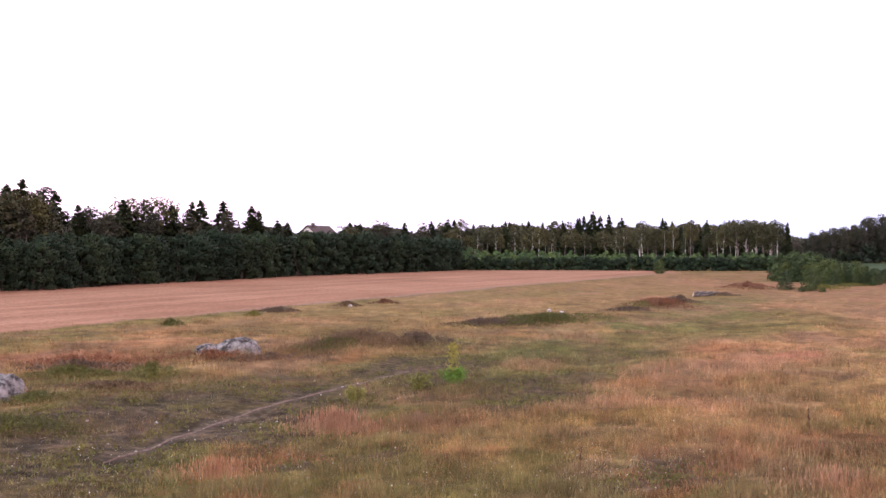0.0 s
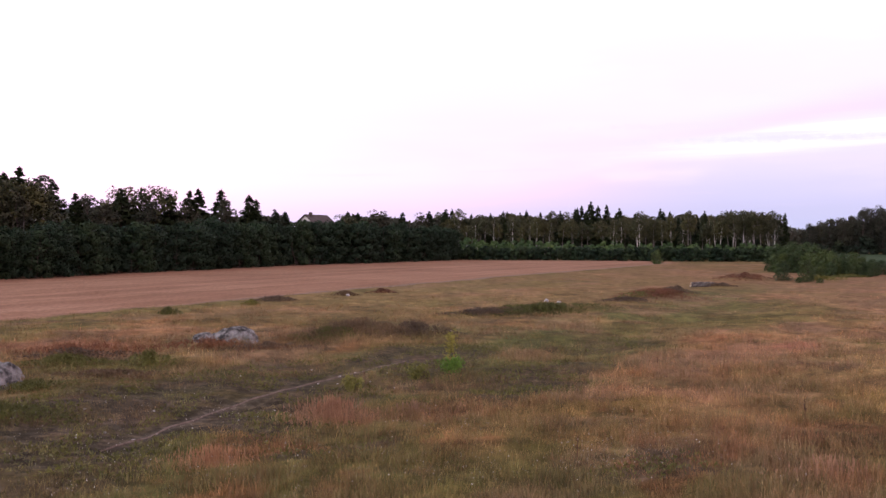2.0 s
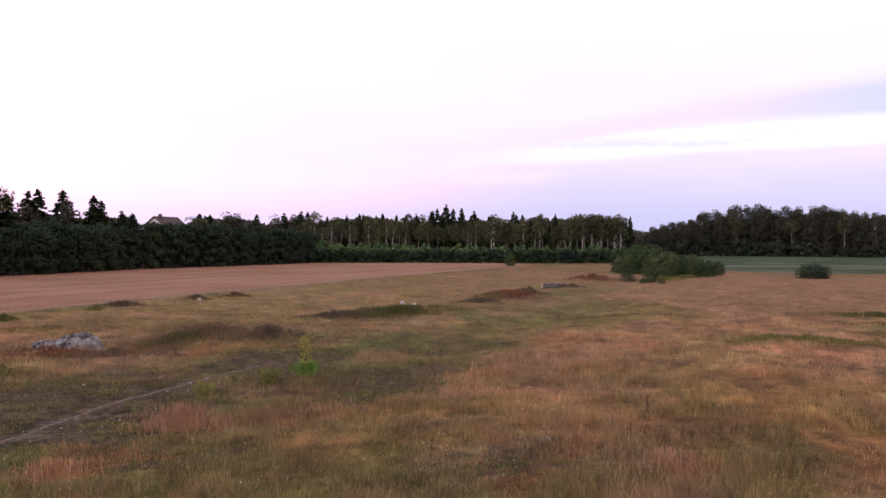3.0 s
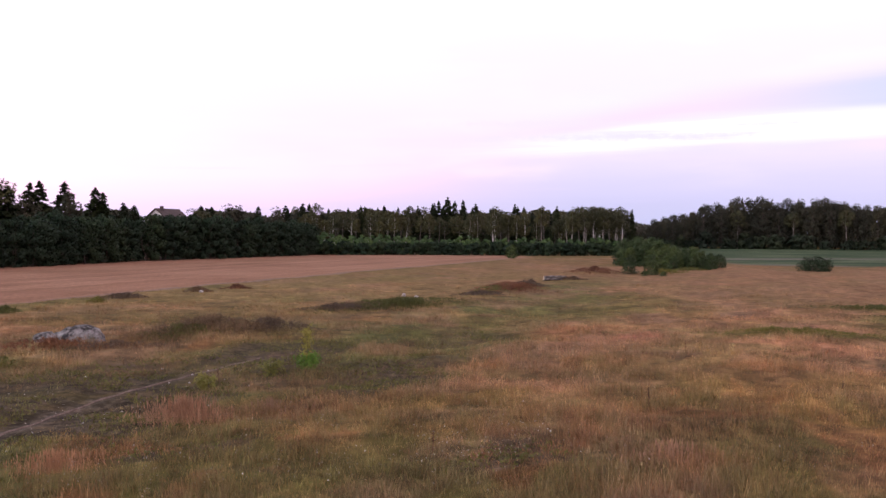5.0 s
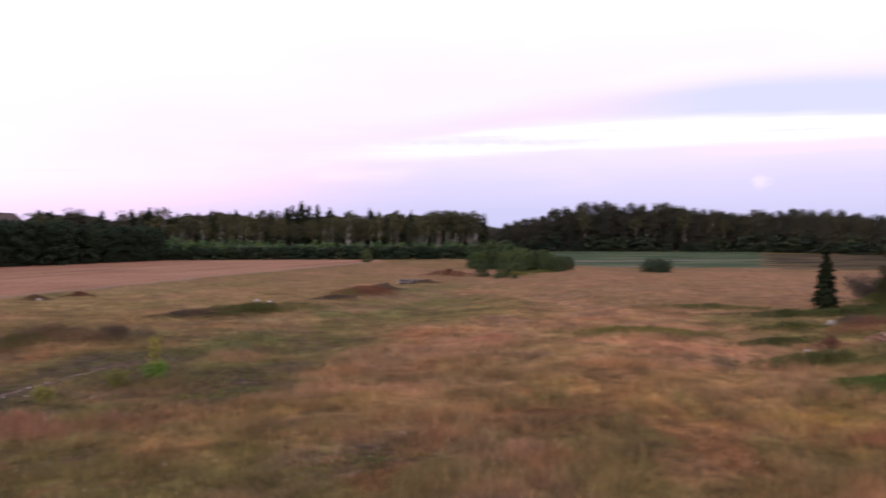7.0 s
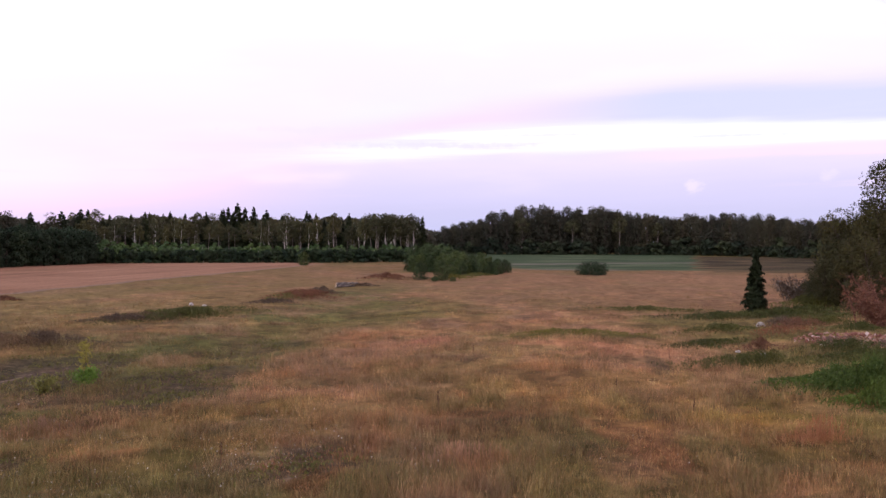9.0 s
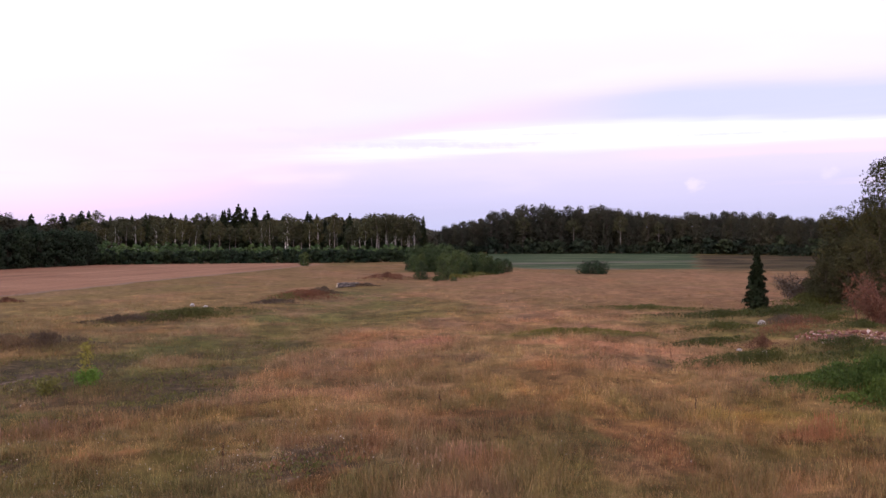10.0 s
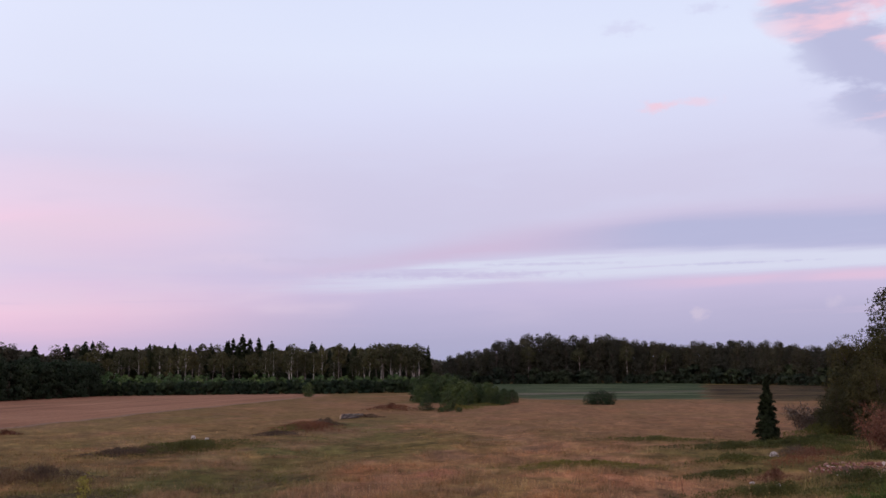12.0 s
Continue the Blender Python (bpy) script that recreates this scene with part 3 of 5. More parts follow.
def make_ground():
    az = np.concatenate([np.arange(-180, -32, 4.0), np.arange(-32, -20, 0.25), np.arange(-20, 0, 0.25), np.arange(0, 54, 0.25), np.arange(54, 180, 4.0)])
    rad = [0.3]
    while rad[-1] < 4600:
        r = rad[-1]
        rad.append(r * (1.25 if r < 9 else 1.0125 if r < 190 else 1.03 if r < 420 else 1.3))
    rad = np.array(rad)
    A, D = np.meshgrid(np.radians(az), rad)
    x, y = (D * np.sin(A)).ravel() + 0.8, (D * np.cos(A)).ravel()
    z = land_height(x, y)
    na, nr = len(az), len(rad)
    i, j = np.meshgrid(np.arange(na), np.arange(nr - 1))
    i2 = (i + 1) % na
    faces = np.stack([j * na + i, (j + 1) * na + i, (j + 1) * na + i2, j * na + i2], -1).reshape(-1, 4)[:, ::-1]
    s, so, g, lu, fa, pa = land_use(x, y)
    one = np.ones_like(s)
    # shade among the near blades is painted into turf, less where they thin out
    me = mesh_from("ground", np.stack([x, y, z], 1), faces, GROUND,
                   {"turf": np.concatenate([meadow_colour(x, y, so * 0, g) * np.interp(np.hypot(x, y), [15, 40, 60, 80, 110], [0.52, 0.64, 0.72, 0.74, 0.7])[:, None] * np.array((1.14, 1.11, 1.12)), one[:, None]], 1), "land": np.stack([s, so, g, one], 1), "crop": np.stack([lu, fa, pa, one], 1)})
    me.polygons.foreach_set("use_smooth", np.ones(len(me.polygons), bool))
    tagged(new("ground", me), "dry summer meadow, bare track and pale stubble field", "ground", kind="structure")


make_ground()


def path_material():
    m = Mat("trodden_earth", 0.95, 0.1)
    n = m.noise(m.place(), 6.0, 6.0, 0.7)
    m.bump(n, 0.6, 0.02)
    return m.done(m.ramp(n, [(0.3, (0.1, 0.074, 0.056)), (0.5, (0.17, 0.13, 0.1)), (0.7, (0.25, 0.2, 0.16))]))


def make_path():
    """The narrow trodden path through the hollow, worn unevenly, lying on the land."""
    y = np.linspace(18.2, 31.0, 260)
    mid = path_line(y)
    half = (0.008 + 0.026 * soft_noise(y, y * 0, 0.8, 17, 3)) * ease(y, 18.2, 19.5) * ease(y, 31.0, 30.0)
    rows = []
    for k, drop in ((-1.0, -0.02), (-0.55, 0.026), (0.0, 0.032), (0.55, 0.026), (1.0, -0.02)):
        x = mid + k * (half + 0.02 * soft_noise(y, y * 0 + k, 0.3, 19, 2))
        rows.append(np.stack([x, y, land_height(x, y) + drop], 1))
    v = np.stack(rows, 1).reshape(-1, 3)
    i, j = np.meshgrid(np.arange(4), np.arange(259))
    f = np.stack([j * 5 + i, j * 5 + i + 1, (j + 1) * 5 + i + 1, (j + 1) * 5 + i], -1).reshape(-1, 4)
    tagged(new("path", mesh_from("path", v, f, path_material())), "narrow pale trodden earth path through the dry hollow", "path", kind="structure")


make_path()

# ---------------------------------------------------------------- plant building


def tube(points, radii, sides=6):
    pts = np.asarray(points, float)
    ring = np.linspace(0, 2 * np.pi, sides, endpoint=False)
    vs, fs = [], []
    for k, (p, r) in enumerate(zip(pts, radii)):
        d = pts[min(k + 1, len(pts) - 1)] - pts[max(k - 1, 0)]
        d = d / (np.linalg.norm(d) + 1e-9)
        u = np.cross(d, (0.31, 0.95, 0.05))
        u /= np.linalg.norm(u) + 1e-9
        v = np.cross(d, u)
        vs.append(p + r * (np.cos(ring)[:, None] * u + np.sin(ring)[:, None] * v))
    for k in range(len(pts) - 1):
        for i in range(sides):
            fs.append((k * sides + i, k * sides + (i + 1) % sides, (k + 1) * sides + (i + 1) % sides, (k + 1) * sides + i))
    return np.concatenate(vs), np.array(fs)


def joined(pieces):
    vs, fs, n = [], [], 0
    for v, f in pieces:
        vs.append(v)
        fs.append(f + n)
        n += len(v)
    return np.concatenate(vs), np.concatenate(fs)


def leaf_quads(rng, centres, size, flat=0.0):
    """Pointed four-cornered leaf sprays, turned at random."""
    n = len(centres)
    u = rng.normal(size=(n, 3))
    u[:, 2] *= 1 - flat
    u /= np.linalg.norm(u, axis=1)[:, None]
    v = np.cross(u, rng.normal(size=(n, 3)))
    v /= np.linalg.norm(v, axis=1)[:, None] + 1e-9
    s = size * rng.uniform(0.6, 1.35, (n, 1))
    a, b = u * s * 0.62, v * s * 0.42
    w = np.stack([centres - a, centres + b * 1.0 - a * 0.1, centres + a, centres - b - a * 0.1], 1).reshape(-1, 3)
    return w, np.arange(4 * n).reshape(n, 4)


def leaf_sprays(rng, centres, size, out, flat=0.0):
    """Three-cornered leaf sprays that face outwards from their clump, with the clump's normals for shading."""
    n = len(centres)
    u = rng.normal(size=(n, 3))
    u[:, 2] *= 1 - flat
    u /= np.linalg.norm(u, axis=1)[:, None]
    v = np.cross(u, rng.normal(size=(n, 3)))
    v /= np.linalg.norm(v, axis=1)[:, None] + 1e-9
    out = out / (np.linalg.norm(out, axis=1)[:, None] + 1e-9)
    face = np.cross(u, v)
    v = np.where((face * out).sum(1)[:, None] < 0, -v, v)
    s = size * rng.uniform(0.6, 1.35, (n, 1))
    a, b = u * s * 0.7, v * s * 0.5
    w = np.stack([centres - a, centres + a * 0.7 - b * 0.5, centres + a * 0.3 + b], 1).reshape(-1, 3)
    soft = out + 0.2 * rng.normal(size=(n, 3))
    return w, np.arange(3 * n).reshape(n, 3), soft / (np.linalg.norm(soft, axis=1)[:, None] + 1e-9)


def ball_points(rng, n, centre, r, squash=0.85):
    d = rng.normal(size=(n, 3))
    d /= np.linalg.norm(d, axis=1)[:, None]
    p = d * (r * (0.5 + 0.55 * np.sqrt(rng.random((n, 1)))))
    p[:, 2] *= squash
    return p + centre


def broadleaf(name, seed, h, spread, foot, blobs, leaves, leaf, bark, foliage, trunk_r, label, category="tree", lean=0.05, stems=1, top=0.35, limb=0.42, wobble=0.012):
    """A leafy tree or shrub: tapered stems with limbs, and a crown of many small sprays with gaps."""
    rng = np.random.default_rng(seed)
    root = new(name)
    wood, crown, outs = [], [], []
    for s in range(stems):
        base = np.array([0.0, 0.0, -0.15]) if stems == 1 else np.array([*rng.normal(0, spread * 0.22, 2), -0.15])
        tip = base + np.array([*rng.normal(0, lean * h + (spread * 0.25 if stems > 1 else 0), 2), h * rng.uniform(0.86, 0.95) if s else h * 0.95])
        ts = np.linspace(0, 1, 7)
        line = base + (tip - base) * ts[:, None] + np.concatenate([np.zeros((1, 3)), rng.normal(0, wobble * h, (6, 3)) * (1, 1, 0)])
        wood.append(tube(line, trunk_r * (1 - ts * 0.9) * (1.25 - 0.25 * np.minimum(ts * 8, 1)), 7))
        nb = max(2, blobs // stems)
        for k in range(nb):
            f = foot + (0.97 - foot) * ((k + rng.random()) / nb)
            q = (f - foot) / (1 - foot)
            wide = spread * (0.35 + 0.65 * math.sin(math.pi * min(1, (q * (1 - top) + top * 0.55)) ** 0.9)) if q < 0.85 else spread * 0.42
            on = np.array([np.interp(f, ts, line[:, i]) for i in range(3)])
            a = 2.4 * k + rng.uniform(-0.6, 0.6)
            r = spread * rng.uniform(0.26, 0.46)
            out = max(0.0, wide - r * 0.7) * rng.uniform(0.6, 1.1)
            c = on + np.array([math.cos(a) * out, math.sin(a) * out, rng.uniform(-0.02, 0.05) * h])
            frm = max(0.03, f - 0.16)
            st = np.array([np.interp(frm, ts, line[:, i]) for i in range(3)])
            wood.append(tube([st, (st + c) / 2 + (0, 0, 0.02 * h), c], [trunk_r * limb * (1 - f * 0.6), trunk_r * limb * 0.6, trunk_r * 0.1], 4))
            crown.append(ball_points(rng, int(leaves / (nb * stems) * rng.uniform(0.7, 1.3)), c, r))
            away = (crown[-1] - c) / r
            heart = on + np.array([0, 0, -0.05 * h])
            outs.append(away + 0.8 * (crown[-1] - heart) / spread + np.array([0, 0, 0.1]))
    pts, outs = np.concatenate(crown), np.concatenate(outs)
    pts, outs = pts[pts[:, 2] > 0.04], outs[pts[:, 2] > 0.04]
    w, f, soft = leaf_sprays(rng, pts, leaf, outs)
    part("trunk", mesh_from("trunk", *joined(wood), bark), root)
    part("crown", mesh_from("crown", w, f, foliage, normals=soft), root)
    return tagged(root, label, category)


def spruce(name, seed, h, spread, whorls, sprays, leaf, label, bare=0.04, taper=0.9):
    """A pointed conifer: whorls of drooping boughs with hanging sprays."""
    rng = np.random.default_rng(seed)
    root = new(name)
    ts = np.linspace(0, 1, 6)
    r0 = 0.012 * h + 0.02
    line = np.stack([rng.normal(0, 0.006 * h, 6) * ts, rng.normal(0, 0.006 * h, 6) * ts, ts * (h + 0.15) - 0.15], 1)
    wood, pts = [tube(line, r0 * (1.02 - ts), 6)], []
    for w in range(whorls):
        f = bare + (0.985 - bare) * (max(0.0, w + rng.uniform(-0.6, 0.6)) / whorls) ** 0.85
        f = min(max(f, bare), 0.985)
        reach = spread * (1 - f) ** taper * rng.uniform(0.72, 1.15) + 0.02 * h * (1 - f)
        for b in range(rng.integers(6, 9)):
            a = rng.uniform(0, 2 * math.pi)
            L = reach * rng.uniform(0.7, 1.12)
            d = np.array([math.cos(a), math.sin(a), 0])
            z = min(0.985, f + rng.uniform(-1.3, 1.3) / whorls * (1 - 0.6 * f)) * h
            n = max(5, int(sprays * (0.4 + L / spread)))
            t = np.sqrt(rng.random(n))[:, None]
            p = np.array([0, 0, z]) + d * L * t - np.array([0, 0, 1]) * (rng.uniform(0.22, 0.46) * L * t ** 1.6 - 0.08 * L * t ** 4)
            p = p + rng.normal(0, 1, (n, 3)) * np.array([0.11, 0.11, 0.05]) * (0.25 + L) * 0.5
            pts.append(p)
            if L > 0.5 and b % 4 == 0:
                wood.append(tube([(0, 0, z), (0, 0, z) + d * L * 0.5 - (0, 0, 0.1 * L), (0, 0, z) + d * L * 0.9 - (0, 0, 0.26 * L)], [r0 * 0.25, r0 * 0.15, r0 * 0.05], 3))
    pts.append(np.stack([rng.normal(0, 0.006 * h, 14), rng.normal(0, 0.006 * h, 14), np.linspace(0.93 * h, h, 14)], 1))
    pts = np.concatenate(pts)
    pts = pts[pts[:, 2] > 0.03]
    leaf = leaf * (0.48 + 0.52 * np.clip(1.15 - pts[:, 2:3] / h, 0, 1) ** 0.6)
    outs = pts * (1, 1, 0) / spread + rng.normal(0, 0.2, pts.shape) + (0, 0, 0.35)
    w, f, soft = leaf_sprays(rng, pts, leaf, outs, 0.3)
    part("trunk", mesh_from("trunk", *joined([(v, f) for v, f in wood]), BARK_DARK), root)
    part("foliage", mesh_from("foliage", w, f, NEEDLE, normals=soft), root)
    return tagged(root, label, "spruce")


def put(kind, x, y, size=1.0, turn=0.0, girth=1.0, group="", lean=(0.0, 0.0)):
    """A copy of a plant, standing on the land."""
    m = Matrix.LocRotScale((x, y, gz(x, y)), Euler((*lean, turn)), (size * girth, size * girth, size))
    ob = copy_thing(kind, m)
    return tagged(ob, group=group) if group else ob


def at(az, d):
    return d * math.sin(radians(az)), d * math.cos(radians(az))


def stock(kinds):
    """Take the pattern plants out of the scene once they have been copied."""
    for k in kinds:
        for o in (*k.children_recursive, k):
            bpy.data.objects.remove(o)


rnd = random.Random(7)

# ---------------------------------------------------------------- the alder row along the stubble
alders = [broadleaf("alder_tree", 100 + i, 6.0, 1.75, 0.03, 26, 3600, 0.2, BARK_DARK, LEAF_HEDGE, 0.07,
                    "dense dark green young alder in the row along the stubble", "tree", 0.02, 2, 0.6) for i in range(5)]
xs = np.linspace(-52, 2.5, 400)
ys = hedge_foot(xs)
run = np.concatenate([[0], np.cumsum(np.hypot(np.diff(xs), np.diff(ys)))])
for row, back, gap in ((0, 0.9, 1.75), (1, 3.6, 2.4)):
    s = 0.0
    while s < run[-1]:
        x, y = float(np.interp(s, run, xs)), float(np.interp(s, run, ys))
        d = math.hypot(x, y)
        grow = np.interp(math.degrees(math.atan2(x, y)), [-40, -25, -13, -6, 0.5], [5.2, 5.4, 6.6, 7.1, 6.3])
        put(alders[rnd.randrange(5)], x * (1 + back / d) + rnd.uniform(-0.3, 0.3), y * (1 + back / d) + rnd.uniform(-0.4, 0.4),
            grow / 6.0 * rnd.uniform(0.86, 1.04) * (1 + 0.03 * row), rnd.uniform(0, 6.28), rnd.uniform(0.95, 1.2), "alder row")
        s += gap * rnd.uniform(0.85, 1.15)

# ---------------------------------------------------------------- the low hedge and the plantation behind the stubble
shrubs = [broadleaf("hedge_shrub", 140 + i, 2.6, 1.15, 0.02, 14, 800, 0.3, BARK_DARK, LEAF_HEDGE, 0.03,
                    "dark green hedge shrub at the far end of the stubble", "shrub", 0.03, 2, 0.6) for i in range(4)]
youngs = [broadleaf("young_birch", 150 + i, 3.6, 1.0, 0.03, 12, 620, 0.3, BARK_BIRCH, LEAF_PLANT, 0.03,
                    "light green young birch in a dense plantation", "tree", 0.03, 1, 0.5) for i in range(4)]
for az in np.arange(0.6, 19.6, 0.42):
    d = float(np.interp(az, [0, 8, 14, 20], [180, 181, 179, 184])) + rnd.uniform(-0.6, 0.6)
    put(shrubs[rnd.randrange(4)], *at(az, d), rnd.uniform(0.92, 1.08), rnd.uniform(0, 6.28), 1.2, "low hedge")
for row, d0, hh in ((0, 187, 0.82), (1, 193, 0.95), (2, 199, 1.08)):
    for az in np.arange(0.4, 19.5, 0.55):
        fall = float(np.interp(az, [0, 5, 8, 14, 20], [1.06, 1.04, 0.9, 0.84, 0.85]))
        put(youngs[rnd.randrange(4)], *at(az + rnd.uniform(-0.2, 0.2), d0 + rnd.uniform(-2, 2)), hh * fall * rnd.uniform(0.85, 1.12),
            rnd.uniform(0, 6.28), 1.25, "birch plantation")
stock(alders + youngs)

# ---------------------------------------------------------------- tall trees behind the alder row and the woods
firs = [spruce("spruce_tree", 200 + i, 12.0, 2.5 + 0.25 * i, 46, 15, 0.46, "tall dark spruce standing above the woods", 0.06, 0.66) for i in range(4)]
birches = [broadleaf("birch_tree", 220 + i, 11.0, 1.75 + 0.15 * i, (0.42, 0.6, 0.52, 0.66, 0.48, 0.58)[i], 20, 1500, 0.3, BARK_BIRCH if i % 2 == 0 else BARK_GREY, LEAF_BIRCH, 0.105,
                     "slender birch with a white trunk at the edge of the woods" if i % 2 == 0 else "slender birch with a grey trunk at the edge of the woods", "tree", 0.035, 1, 0.45, 0.16, 0.004) for i in range(6)]
oaks = [broadleaf("forest_tree", 240 + i, 14.0, 3.3 + 0.2 * i, 0.1, 30, 3200, 0.37, BARK_DARK, LEAF_WOOD, 0.2,
                  "broad dark olive forest tree with a rounded crown", "tree", 0.03, 1, 0.5) for i in range(5)]
ashes = [broadleaf("aspen_tree", 260 + i, 11.0, 2.3, 0.1, 24, 1900, 0.32, BARK_DARK, LEAF_WOOD, 0.13,
                   "thin-crowned aspen behind the alder row", "tree", 0.03, 1, 0.4) for i in range(3)]

for az, d, h, kind in ((-25.6, 118, 10.6, "f"), (-24.7, 122, 11.2, "f"), (-23.9, 124, 11.9, "f"), (-23.0, 120, 10.9, "a"), (-23.6, 114, 9.9, "b"), (-24.4, 115, 10.4, "b"), (-24.0, 113, 9.0, "a"), (-24.8, 118, 10.8, "a"), (-23.4, 119, 10.5, "a"), (-22.7, 118, 9.4, "b"), (-23.2, 117, 10.0, "b"), (-25.2, 114, 10.2, "b"), (-15.2, 138, 8.9, "a"), (-17.0, 134, 8.6, "a"), (-22.2, 126, 10.6, "f"),
                       (-21.0, 130, 9.3, "f"), (-20.3, 132, 9.8, "a"), (-19.7, 128, 8.6, "a"), (-18.6, 136, 10.3, "f"), (-18.0, 140, 10.8, "b"), (-17.4, 138, 10.5, "b"),
                       (-16.7, 140, 11.0, "b"), (-15.9, 138, 9.8, "f"), (-14.8, 142, 10.4, "f"), (-14.3, 144, 10.8, "f"), (-13.0, 146, 10.9, "f"), (-12.6, 142, 9.3, "a"), (-11.4, 150, 10.3, "f"), (-11.0, 150, 9.6, "f"),
                       (-9.9, 168, 8.7, "f"), (-9.3, 172, 8.4, "f"), (-5.9, 186, 8.4, "b"), (-5.6, 190, 9.0, "f"), (-5.0, 190, 8.8, "f"), (-4.2, 194, 9.6, "a"),
                       (-3.5, 196, 9.4, "a"), (-2.3, 200, 9.2, "f"), (-1.4, 204, 9.4, "a"), (-0.7, 206, 9.6, "f"), (0.3, 212, 10.2, "f"), (-27, 112, 10.5, "a"), (-28, 108, 11, "f")):
    src, base, wide = {"f": (firs[rnd.randrange(4)], 12.0, 1.35), "a": (ashes[rnd.randrange(3)], 11.0, 1.25), "b": (birches[rnd.randrange(6)], 11.0, 1.2)}[kind]
    put(src, *at(az, d), h / base * 1.04, rnd.uniform(0, 6.28), wide, "trees behind the alder row")

# birch wood: a front of white trunks, spruces behind
for az in np.arange(0.5, 19.3, 0.5):
    d = 208 + rnd.uniform(-4, 12)
    top = float(np.interp(az, [0, 3, 6, 9, 12, 15, 16.5, 18.5, 19.5], [1.25, 1.4, 1.35, 1.3, 1.45, 1.35, 1.55, 1.6, 1.2]))
    h = (4 + d * math.tan(radians(top))) * rnd.uniform(0.72, 1.06)
    put(birches[rnd.randrange(6)], *at(az + rnd.uniform(-0.42, 0.42), d), h / 11.0, rnd.uniform(0, 6.28), rnd.uniform(0.8, 1.2), "birch wood", lean=(rnd.gauss(0, 0.045), rnd.gauss(0, 0.045)))
for az in np.arange(0.0, 20.0, 0.36):
    d = 232 + rnd.uniform(-8, 12)
    top = 1.5 + 0.25 * rnd.random()
    h = 4 + d * math.tan(radians(top * rnd.uniform(0.75, 1.08)))
    if rnd.random() < 0.6:
        put(firs[rnd.randrange(4)], *at(az + rnd.uniform(-0.15, 0.15), d), (h + 0.4) / 12.0, rnd.uniform(0, 6.28), 0.8, "spruces in the birch wood")
    else:
        put(birches[rnd.randrange(6)], *at(az + rnd.uniform(-0.15, 0.15), d), h / 11.0, rnd.uniform(0, 6.28), 1.2, "birch wood")
for az, d, el, who in ((11.85, 204, 1.72, "b"), (14.6, 206, 1.76, "b"), (8.1, 236, 1.7, "f"), (8.43, 238, 2.0, "f"), (8.98, 236, 2.25, "f"), (9.4, 239, 2.0, "f"), (9.9, 236, 2.05, "f"), (10.65, 236, 1.85, "f"),
                       (16.4, 200, 1.55, "b"), (16.9, 202, 1.66, "b"), (17.3, 199, 1.7, "b"), (17.7, 201, 1.72, "b"), (18.2, 200, 1.62, "b"), (18.7, 202, 1.6, "b"), (19.1, 206, 1.5, "b")):
    h = 4 + d * math.tan(radians(el))
    put(firs[rnd.randrange(4)] if who == "f" else birches[rnd.randrange(6)], *at(az, d), h / (12.0 if who == "f" else 11.0), rnd.uniform(0, 6.28), 1.0 if who == "f" else 1.1, "birch wood")

# wood beyond the far fields
for row, dd in ((0, 0), (1, 10)):
    for az in np.arange(21.3, 52, 0.54):
        d = float(np.interp(az, [20, 23, 35, 42, 52], [300, 296, 296, 250, 215])) + dd + rnd.uniform(0, 5)
        top = float(np.interp(az, [21, 22.0, 23.2, 24.5, 27, 29, 31.5, 33, 34.5, 36, 39, 42, 50], [0.75, 1.1, 1.45, 1.85, 2.15, 2.05, 2.0, 1.6, 1.42, 1.58, 1.58, 1.28, 1.2]))
        h = (4 + d * math.tan(radians(top))) * rnd.uniform(0.92, 1.07)
        put(oaks[rnd.randrange(5)], *at(az + rnd.uniform(-0.2, 0.2), d), h / 14.0, rnd.uniform(0, 6.28), rnd.uniform(0.72, 1.0), "wood beyond the fields")
edges = [broadleaf("edge_shrub", 145 + i, 2.6, 1.15, 0.02, 14, 760, 0.32, BARK_DARK, LEAF_EDGE, 0.03,
                   "dark olive shrub at the edge of the far wood", "shrub", 0.03, 2, 0.6) for i in range(4)]
for az in np.arange(21.5, 46, 0.5):
    d = float(np.interp(az, [20, 23, 35, 42, 52], [296, 292, 292, 247, 212])) + rnd.uniform(-2, 2)
    put(edges[rnd.randrange(4)], *at(az + rnd.uniform(-0.2, 0.2), d), rnd.uniform(0.9, 2.3), rnd.uniform(0, 6.28), 1.2, "wood edge shrubs")
for az, d, h in ((25.9, 291, 12), (28.9, 291, 11), (31.7, 291, 12), (33.9, 290, 10)):
    put(birches[1 + 2 * rnd.randrange(3)], *at(az, d + 5), h / 11.0, rnd.uniform(0, 6.28), 1.25, "wood beyond the fields")
stock(shrubs + edges + firs + birches + oaks + ashes)


